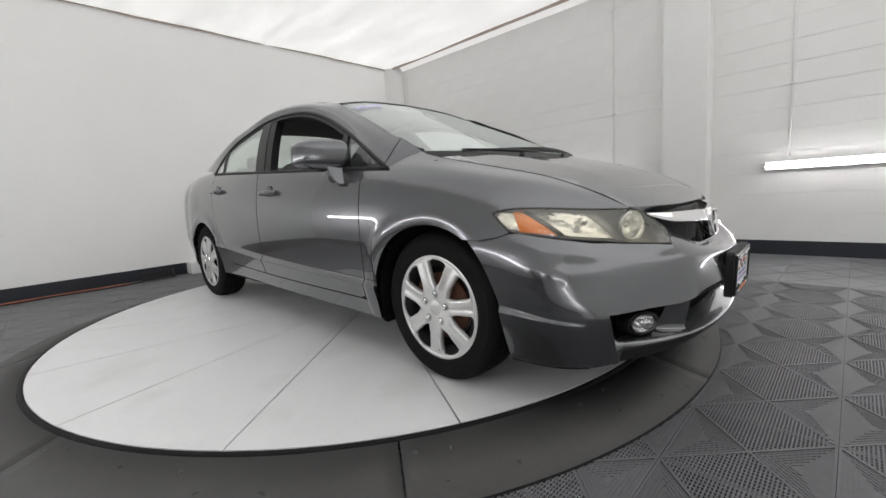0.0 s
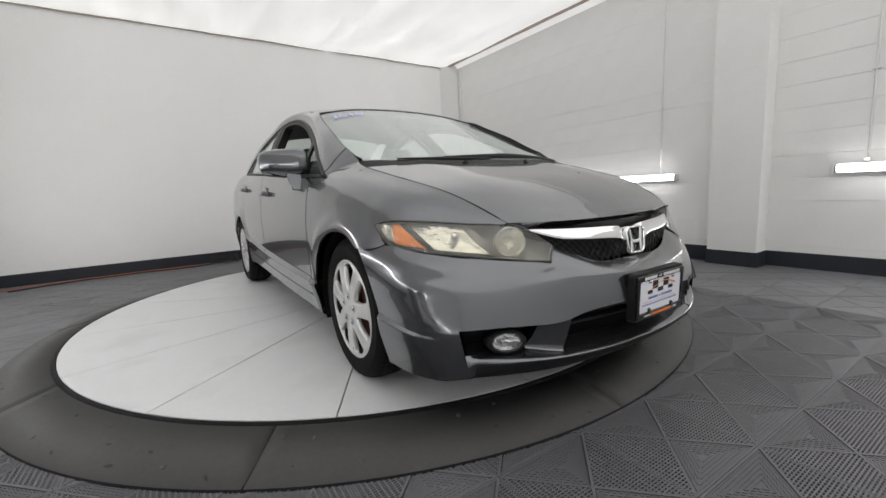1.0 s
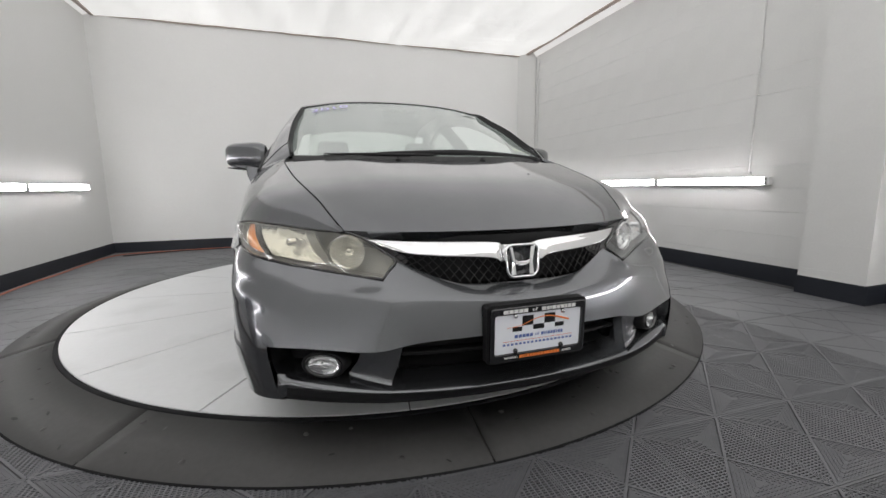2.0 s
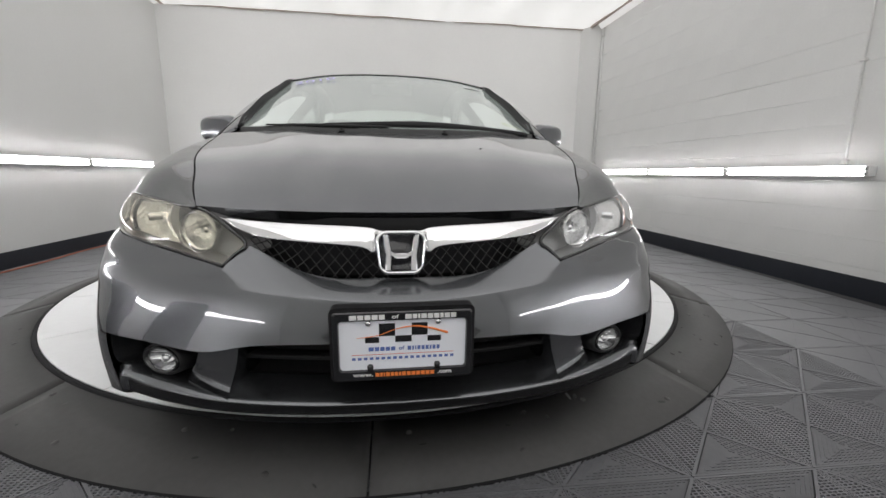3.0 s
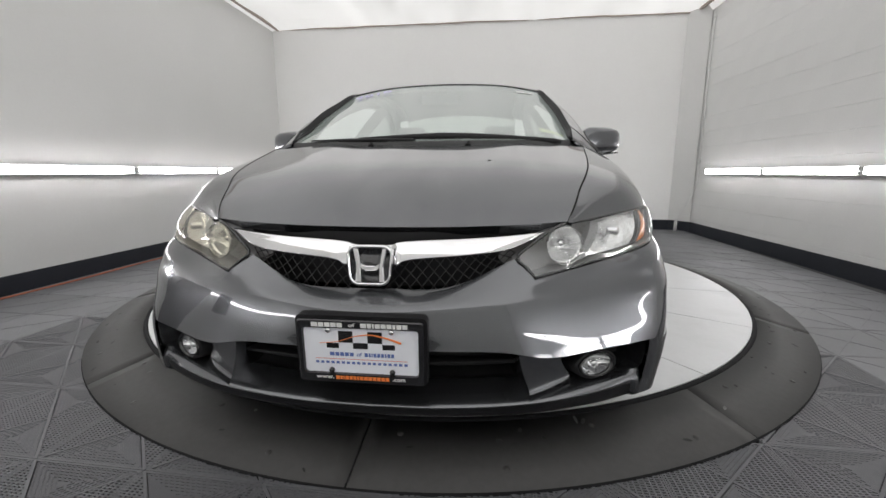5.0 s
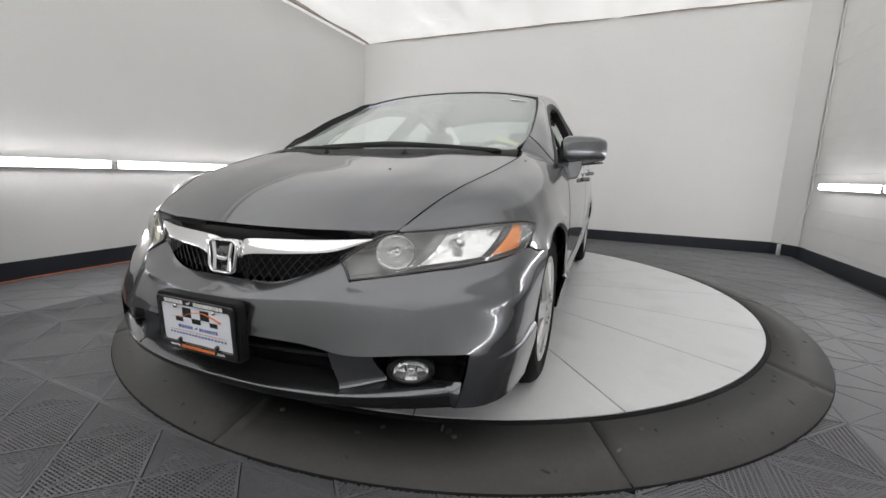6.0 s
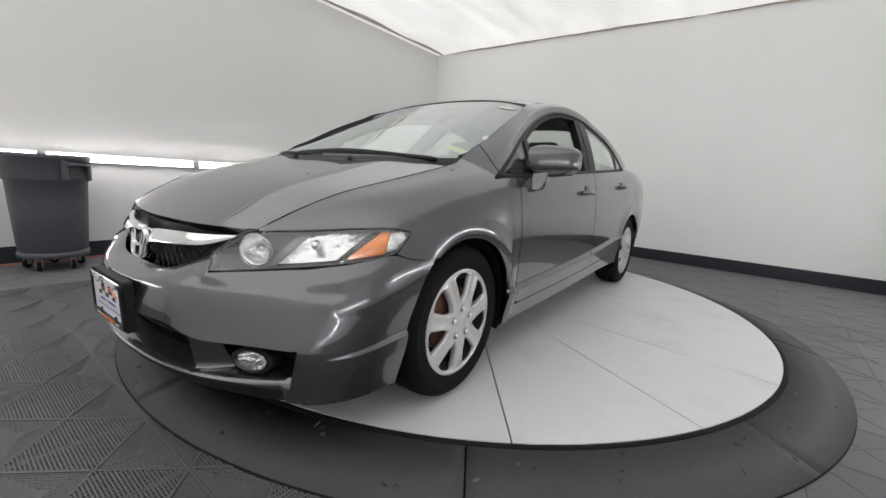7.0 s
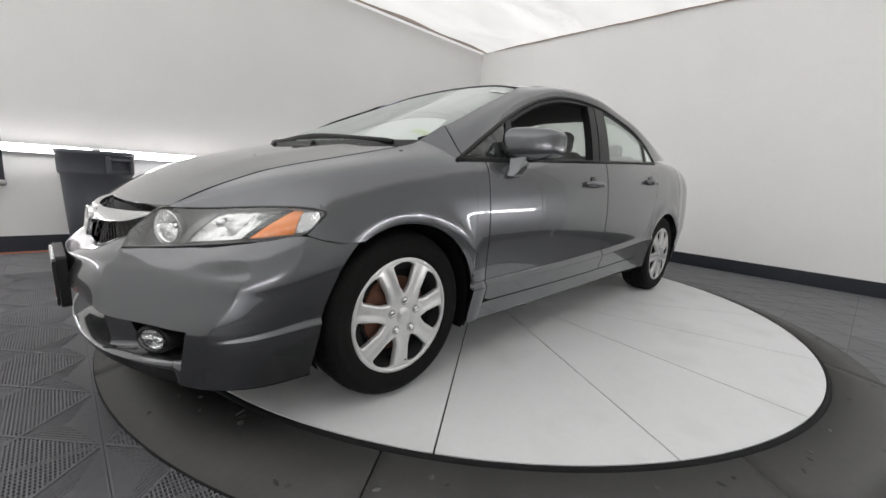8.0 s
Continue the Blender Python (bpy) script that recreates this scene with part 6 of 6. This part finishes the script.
# ---- wheels ----
def wheel():
    """A wheel round the origin, its face to +x."""
    turn = pose(0, 0, 0, 0, 90)
    R = 0.309
    ob = mesh_object("wheel", *moved(turned([(0.19, -0.17), (0.205, -0.16), (0.20, -0.13), (0.17, -0.08), (0.165, -0.02), (0.198, 0.0), (0.206, 0.005)], 48), turn), DARKMETAL, None, "steel wheel behind a silver seven-spoke cover")
    prof = [(0.205, 0.0), (0.214, 0.008), (0.224, 0.011), (0.24, 0.0125), (0.262, 0.012), (0.266, 0.0135), (0.270, 0.012), (0.285, 0.004), (0.2965, -0.008), (0.302, -0.018), (0.3035, -0.022), (0.2985, -0.026), (0.3045, -0.030), (0.3085, -0.045), (R, -0.060), (0.302, -0.063), (0.302, -0.069), (R, -0.072), (R, -0.10), (0.302, -0.103), (0.302, -0.109), (R, -0.112), (0.308, -0.135), (0.302, -0.16), (0.285, -0.185), (0.25, -0.195), (0.205, -0.185)]
    V, F = turned(prof, 192)
    V = [(x * k, y * k, z) for i, (x, y, z) in enumerate(V) for k in (0.982 if i // 192 in (9, 10, 12, 13) and i % 3 == 0 else 1.0,)]
    mesh_object("tyre", *moved((V, F), turn), RUBBER, ob, "black rubber tyre")
    # raised marks on the sidewall, in place of the maker's words
    marks = []
    for a0, widths in ((35, [9, 6, 8, 8, 6, 5, 6, 8]), (215, [9, 6, 8, 8, 6, 5, 6, 8]), (125, [4, 4, 4, 2, 4, 4, 5, 4]), (300, [4, 4, 4, 2, 4, 4])):
        a = radians(a0)
        for w in widths:
            s = w * 0.0018 / 0.255
            arc = np.array([[(0.0130 if r > 0.246 and r < 0.262 else 0.011, r * math.cos(b), r * math.sin(b)) for b in np.linspace(a, a + s, 4)] for r in (0.2455, 0.247, 0.261, 0.2625)])
            marks.append((arc.reshape(-1, 3).tolist(), grid_faces(4, 4)))
            a += s + 0.016
    tagged(mesh_object("sidewall_marks", *joined(marks), RUBBER, ob, smooth=False), kind="stuff")
    # cover: hub, seven spokes, rim
    VFs, spokes = [], []
    def face(r, extra=0.0):
        return 0.004 + 0.010 * math.sin(min(1, max(0, (0.215 - r) / 0.15)) * math.pi / 2) * 1.1 + extra
    hub = [(0.0001, 0.0145), (0.026, 0.0145), (0.029, 0.0125), (0.034, 0.0125), (0.040, 0.0135), (0.070, 0.0145), (0.086, 0.0135)]
    VFs.append(moved(turned(hub, 70), turn))
    VFs.append(moved(turned([(0.197, face(0.197) - 0.001), (0.200, face(0.200) + 0.002), (0.207, face(0.207) + 0.004), (0.214, 0.006), (0.2165, 0.0), (0.2165, -0.01)], 98), turn))
    VFs.append(moved(turned([(0.197, -0.014), (0.197, face(0.197) - 0.001)], 98), turn))
    step = 2 * math.pi / 7
    for k in range(7):
        a0 = k * step - math.pi / 2
        rs = np.linspace(0.080, 0.200, 21)
        grid = []
        for r in rs:
            t = (r - 0.080) / 0.120
            half = 0.0258 + 0.0105 * t
            full = r * step / 2 * 1.001
            half += (full - half) * max(0, 1 - t / 0.32) ** 1.8
            half += (full - half) * max(0, (t - 0.88) / 0.12) ** 2.2
            half = min(half, full)
            row = []
            for q, dz in ((-1.0, -0.018), (-1.0, -0.002), (-0.88, 0.0022), (-0.62, 0.0030), (-0.34, -0.0012), (0.0, -0.0018), (0.34, -0.0012), (0.62, 0.0030), (0.88, 0.0022), (1.0, -0.002), (1.0, -0.018)):
                fade = min(1, t / 0.12, max(0, (1 - t) / 0.08))
                w = half * q / r
                row.append((face(r) + (dz if abs(q) == 1 and dz < -0.01 else dz * (0.4 + 0.6 * fade)), r * math.cos(a0 + w), r * math.sin(a0 + w)))
            grid.append(row)
        G = np.array(grid)
        spokes.append((G.reshape(-1, 3).tolist(), grid_faces(*G.shape[:2], flip=True)))
    mesh_object("wheel_cover", *joined(VFs), SILVER, ob, "silver seven-spoke wheel cover")
    for VF in spokes:
        mesh_object("spoke", *VF, SILVER, ob)
    for k in range(5):
        a = 2 * math.pi * k / 5 + math.pi / 2
        m = Matrix.Translation((0.0135, 0.057 * math.cos(a), 0.057 * math.sin(a))) @ turn
        mesh_object("lug_recess", *moved(turned([(0.0165, 0.0015), (0.0150, 0.0024), (0.0125, 0.0014), (0.0001, 0.001)], 20), m), METALGREY, ob)
        mesh_object("lug_nut", *moved(turned([(0.0112, 0.0), (0.0112, 0.006), (0.008, 0.0095), (0.0001, 0.0100)], 6), m), CHROME, ob, smooth=False)
    mesh_object("cap_mark", *moved(slab(rounded(0.024, 0.020, 0.005), 0.0145, 0.0157), turn @ pose(0, 0, 0, 0, 0, 90)), SILVER, ob, smooth=False)
    mesh_object("brake_disc", *moved(turned([(0.001, -0.035), (0.135, -0.035), (0.137, -0.045), (0.001, -0.047)], 40), turn), RUST, ob, "rusty brake disc")
    mesh_object("brake_caliper", *moved(box(-0.075, -0.07, 0.06, -0.025, 0.07, 0.15, 0.01), pose(0, 0, 0, 60)), RUST, ob)
    mesh_object("wheel_disc", *moved(turned([(0.137, -0.05), (0.168, -0.045), (0.185, -0.03)], 48), turn), DARKMETAL, ob)
    mesh_object("valve", *tube([(0.0, 0.02, -0.168), (0.012, 0.021, -0.175)], 0.004, 6), BLACK, ob)
    return ob


first = wheel()
attach(first, car)
first.matrix_basis = pose(0.842, 0, AXLE)
for x, y, turned_by, spin in ((-0.832, 0, 180, -5), (0.848, WB, 0, 20), (-0.852, WB, 180, 12)):
    again = copy_thing(first, pose(x, y, AXLE, 0, 0, turned_by) @ pose(0, 0, 0, spin))
    if y > 1:
        for ob in again.children_recursive:
            if ob.name.startswith("brake"):
                ob.data = ob.data.copy()
                ob.data.materials[0] = DARKMETAL

# wheel-well liners and the floor pan
for cy in (0.0, WB):
    for side in (1, -1):
        P = []
        for a in np.linspace(math.radians(-22), math.radians(202), 26):
            y, z = cy + (ARCH_Y + 0.002) * math.cos(a), AXLE + (ARCH_Z + 0.002) * math.sin(a)
            P.append([(x, y, max(z, 0.19)) for x in (0.845, 0.80, 0.55)])
        panel("wheel_liner", np.array(P), LINER, car, "black wheel-well liner", depth=0, side=side, inside=(0.7, cy, 2.5))
mesh_object("floor_pan", *joined([box(-0.80, 0.36, 0.205, 0.80, 2.33, 0.25, 0.01), box(-0.54, -0.62, 0.20, 0.54, 0.36, 0.26, 0.01), box(-0.54, 2.33, 0.22, 0.54, 3.5, 0.30, 0.01), box(-0.54, -0.55, 0.26, 0.54, 0.0, 0.56, 0.02), box(-0.54, 0.0, 0.26, 0.54, 0.36, 0.8, 0.02), box(-0.54, 2.45, 0.30, 0.54, 3.45, 0.95, 0.02)]), DARKMETAL, car, "dark underbody and bulkheads", smooth=False)
for side in (1, -1):
    flap = box(0.72, 0.352, 0.188, 0.836, 0.36, 0.30, 0.003)
    mesh_object("splash_flap", *(flap if side > 0 else mirror(flap)), BLACK, car, smooth=False)

# ---- cabin ----
P = np.array([[(x, y, z - 0.02 * (x / 0.6) ** 2) for y, z in ((0.06, 0.925), (0.3, 0.935), (0.55, 0.94), (0.68, 0.93), (0.74, 0.88), (0.72, 0.70), (0.66, 0.50))] for x in np.linspace(-0.72, 0.72, 21)])
dash = panel("dashboard", P, CABIN, car, "dark grey dashboard", depth=0, inside=(0, 0.3, 0.4))
P = np.array([[(x, y, z) for y, z in ((0.50, 0.945), (0.56, 0.985), (0.66, 0.985), (0.70, 0.94))] for x in np.linspace(0.16, 0.56, 9)])
panel("instrument_hood", P, CABIN, dash, depth=0.01)
sw = Matrix.Translation((0.36, 0.86, 0.875)) @ pose(0, 0, 0, 66)
ring = [(0.183 * math.cos(a), 0.183 * math.sin(a), 0) for a in np.linspace(0, 2 * math.pi, 41)]
wheel_s = mesh_object("steering_wheel", *moved(tube(ring, 0.014, 8, False), sw), BLACK, car, "black steering wheel")
mesh_object("wheel_spoke", *moved(joined([box(-0.175, -0.02, -0.012, 0.175, 0.02, 0.004, 0.006), box(-0.06, -0.07, -0.03, 0.06, 0.05, 0.012, 0.012), box(-0.016, -0.175, -0.01, 0.016, -0.05, 0.004, 0.005)]), sw), BLACK, wheel_s, smooth=False)


def cushion(w, d, h, r=0.04, n=5):
    """A soft block round the origin."""
    bm = bmesh.new()
    bmesh.ops.create_cube(bm, size=1)
    for v in bm.verts:
        v.co = Vector((v.co.x * w, v.co.y * d, v.co.z * h))
    bmesh.ops.bevel(bm, geom=bm.edges[:], offset=r, segments=n, affect="EDGES", profile=0.5)
    bm.verts.index_update()
    out = [tuple(v.co) for v in bm.verts], [tuple(v.index for v in f.verts) for f in bm.faces]
    bm.free()
    return out


for x in (0.37, -0.37):
    seat = mesh_object("front_seat", *moved(cushion(0.50, 0.52, 0.16, 0.05), Matrix.Translation((x, 1.32, 0.50)) @ pose(0, 0, 0, 8)), SEATCLOTH, car, "grey cloth front seat with headrest")
    mesh_object("backrest", *moved(cushion(0.47, 0.15, 0.56, 0.06), Matrix.Translation((x, 1.62, 0.76)) @ pose(0, 0, 0, -17)), SEATCLOTH, seat)
    mesh_object("headrest", *moved(cushion(0.25, 0.10, 0.15, 0.045), Matrix.Translation((x, 1.73, 1.10)) @ pose(0, 0, 0, -12)), SEATCLOTH, seat)
    for dx in (-0.05, 0.05):
        mesh_object("headrest_post", *tube([(x + dx, 1.68, 0.98), (x + dx, 1.715, 1.06)], 0.006, 8), CHROME, seat)
bench = mesh_object("rear_seat", *moved(cushion(1.25, 0.50, 0.16, 0.05), Matrix.Translation((0, 2.18, 0.52))), SEATCLOTH, car, "grey cloth rear bench")
mesh_object("backrest", *moved(cushion(1.22, 0.14, 0.58, 0.05), Matrix.Translation((0, 2.47, 0.80)) @ pose(0, 0, 0, -22)), SEATCLOTH, bench)
for x in (-0.36, 0.36):
    mesh_object("headrest", *moved(cushion(0.26, 0.09, 0.13, 0.04), Matrix.Translation((x, 2.57, 1.11)) @ pose(0, 0, 0, -15)), SEATCLOTH, bench)
mesh_object("parcel_shelf", *box(-0.62, 2.56, 1.02, 0.62, 3.0, 1.045, 0.008), CABIN, car, smooth=False)
rv = mesh_object("rear_view_mirror", *moved(cushion(0.24, 0.03, 0.065, 0.014, 3), Matrix.Translation((0.0, 0.80, 1.235)) @ pose(0, 0, 0, 8)), BLACK, car, "black rear-view mirror behind the glass")
mesh_object("mirror_stalk", *tube([(0, 0.80, 1.25), (0, 0.82, 1.262), (0, 0.845, 1.274)], 0.01, 8), BLACK, rv)
mesh_object("console", *box(-0.10, 0.62, 0.30, 0.10, 1.7, 0.62, 0.03), CABIN, car, smooth=False)


# ---- floor tiles ----
PITCH, TURN = 0.3805, radians(-1.5)


def tile_mesh(flattened=False):
    """One vented tile round the origin: open slots in two triangles, nested dashes on a closed bed in the other two.
    The simpler variant for far spots has a flat sheet instead, which looks brighter.
    """
    h, VFs = PITCH / 2 - 0.001, []

    def bar(p, q, w, top=0.0, deep=0.010):
        p, q = np.array(p), np.array(q)
        d = q - p
        nrm = np.array((-d[1], d[0])) / max(np.linalg.norm(d), 1e-9) * w / 2
        c = [p - nrm, q - nrm, q + nrm, p + nrm]
        V = [(x, y, top) for x, y in c] + [(x, y, top - deep) for x, y in c]
        VFs.append((V, [(0, 1, 2, 3), (0, 4, 5, 1), (2, 6, 7, 3)]))
    for s in (-1, 1):
        bar((-h, s * (h - 0.0035)), (h, s * (h - 0.0035)), 0.007)
        bar((s * (h - 0.002), -h + 0.007), (s * (h - 0.002), h - 0.007), 0.004, -0.0006)
        bar((-h + 0.006, s * (h - 0.006)), (h - 0.006, -s * (h - 0.006)), 0.0085, 0.0004)
    if flattened:
        VFs.append(([(-h, -h, -0.0011), (h, -h, -0.0011), (h, h, -0.0011), (-h, h, -0.0011)], [(0, 1, 2, 3)]))
    # open slots, long along x
    n = 0 if flattened else int(h / 0.0098)
    for j in range(-n, n + 1) if n else ():
        y = j * 0.0098
        for s in (-1, 1):
            x0 = abs(y) + 0.006
            if x0 < h - 0.012:
                bar((s * x0, y), (s * (h - 0.003), y), 0.0043, -0.0008)
    for k in () if flattened else range(2, 12):
        x = k * 0.0163
        if x < h - 0.006:
            for s in (-1, 1):
                bar((s * x, -x + 0.006), (s * x, x - 0.006), 0.0048, -0.0004)
    # closed bed with nested dashes
    r = 0.414 * h
    for s in () if flattened else (-1, 1):
        corners = [np.array((0.0, 0.010)), np.array((h - 0.014, h - 0.004)), np.array((-h + 0.014, h - 0.004))]
        VFs.append(([(c[0], s * c[1], -0.0034) for c in corners], [(0, 1, 2) if s > 0 else (0, 2, 1)]))
        mid = np.array((0.0, h - r))
        for k in range(1, 7):
            f = 1 - 0.0108 * k / r
            T = [mid + (c - mid) * f for c in (np.array((0.0, 0.0)), np.array((h, h)), np.array((-h, h)))]
            for a, b in zip(T, T[1:] + T[:1]):
                ln = np.linalg.norm(b - a)
                m = max(1, int(ln / 0.0165))
                for i in range(m):
                    p, q = a + (b - a) * (i + 0.14) / m, a + (b - a) * (i + 0.82) / m
                    bar((p[0], s * p[1]), (q[0], s * q[1]), 0.0052, -0.0006, 0.0055)
    V, F = joined(VFs)
    me = bpy.data.meshes.new("tile")
    me.from_pydata(V, [], F)
    me.update()
    me.materials.append(TILE)
    return me, (V, F)


tile_data, tile_shape = tile_mesh()
flat_data, flat_shape = tile_mesh(True)
far_tiles = []
spots = []
for i in range(-16, 18):
    for j in range(-14, 20):
        ux, uy = PITCH * (i + 0.5), PITCH * (j + 0.5)
        x = 0.046 + ux * math.cos(TURN) - uy * math.sin(TURN)
        y = -0.808 + ux * math.sin(TURN) + uy * math.cos(TURN)
        if WEST - 0.02 < x < EAST + 0.02 and SOUTH < y < NORTH - 0.02 and math.hypot(x - CX, y - CY) > ROUT - 0.22:
            spots.append((math.hypot(x, y + 1.3), x, y))
spots.sort()
for k, (_, x, y) in enumerate(spots):
    m = pose(x, y, FLOOR, 0, 0, math.degrees(TURN))
    if k < 300:
        ob = new("tile", flat_data if y > 0.2 or abs(x) > 2.1 else tile_data)
        ob.matrix_basis = m
        attach(ob, floor)
    else:
        far_tiles.append(moved(flat_shape if y > 0.2 or abs(x) > 2.1 else tile_shape, m))
if far_tiles:
    ob = mesh_object("far_tiles", *joined(far_tiles), TILE, floor, "more of the same grey floor tiles", smooth=False)
    tagged(ob, kind="stuff")


# ---- blocks of the east wall ----
def block_mesh(w, h, k=1.0):
    d = 0.011
    V = [(d, -w / 2, -h / 2 + 0.0006 * k), (d, w / 2, -h / 2 + 0.0006 * k), (d, w / 2, h / 2 - 0.0006 * k), (d, -w / 2, h / 2 - 0.0006 * k)]
    V += [(0.0007 * k, -w / 2, -h / 2 + 0.0006 * k), (0.0007 * k, w / 2, -h / 2 + 0.0006 * k), (0.0007 * k, w / 2, h / 2 - 0.0006 * k), (0.0007 * k, -w / 2, h / 2 - 0.0006 * k)]
    V += [(0.0, -w / 2, -h / 2 + 0.0028 * k), (0.0, w / 2, -h / 2 + 0.0028 * k), (0.0, w / 2, h / 2 - 0.0020 * k), (0.0, -w / 2, h / 2 - 0.0020 * k)]
    F = [(8, 11, 10, 9)]
    for a in (0, 4):
        F += [(a + i, a + 4 + i, a + 4 + (i + 1) % 4, a + (i + 1) % 4) for i in range(4)]
    me = bpy.data.meshes.new("block")
    me.from_pydata(V, [], F)
    me.update()
    me.materials.append(BLOCKPAINT)
    return me, (V, F)


BW, BH = 0.4064, 0.2032
block_data, block_shape = block_mesh(BW, BH, 1.75)
# in long stretches the joints are filled flush with paint
flush_data, flush_shape = block_mesh(BW, BH, 0.35)
rw = random.Random(8)
open_joint = {(r, q): rw.random() < 0.55 for r in range(16) for q in range(-8, 8)}
far_blocks, near = [], []
for r in range(16):
    z = FLOOR + BH * (r + 0.5)
    y = SOUTH + (0.2 if r % 2 else 0.0)
    while y < 4.66:
        c = y + BW / 2
        if c < 4.56:
            near.append((abs(c - 1.2), c, z, open_joint[r, int(c // 1.3)]))
        y += BW
near.sort()
for k, (_, c, z, deep) in enumerate(near):
    m = Matrix.Translation((EAST, c, z))
    if k < 300:
        ob = new("block", block_data if deep else flush_data)
        ob.matrix_basis = m
        attach(ob, wall_east)
    else:
        far_blocks.append(moved(block_shape if deep else flush_shape, m))
if far_blocks:
    tagged(mesh_object("far_blocks", *joined(far_blocks), BLOCKPAINT, wall_east, "more of the same white blocks", smooth=False), kind="stuff")
pil_data, _ = block_mesh(0.420, BH, 0.3)
for r in range(16):
    ob = new("block", pil_data)
    ob.matrix_basis = Matrix.Translation((3.053, 0.05, FLOOR + BH * (r + 0.5)))
    attach(ob, bpy.data.objects["wall_pilaster"])
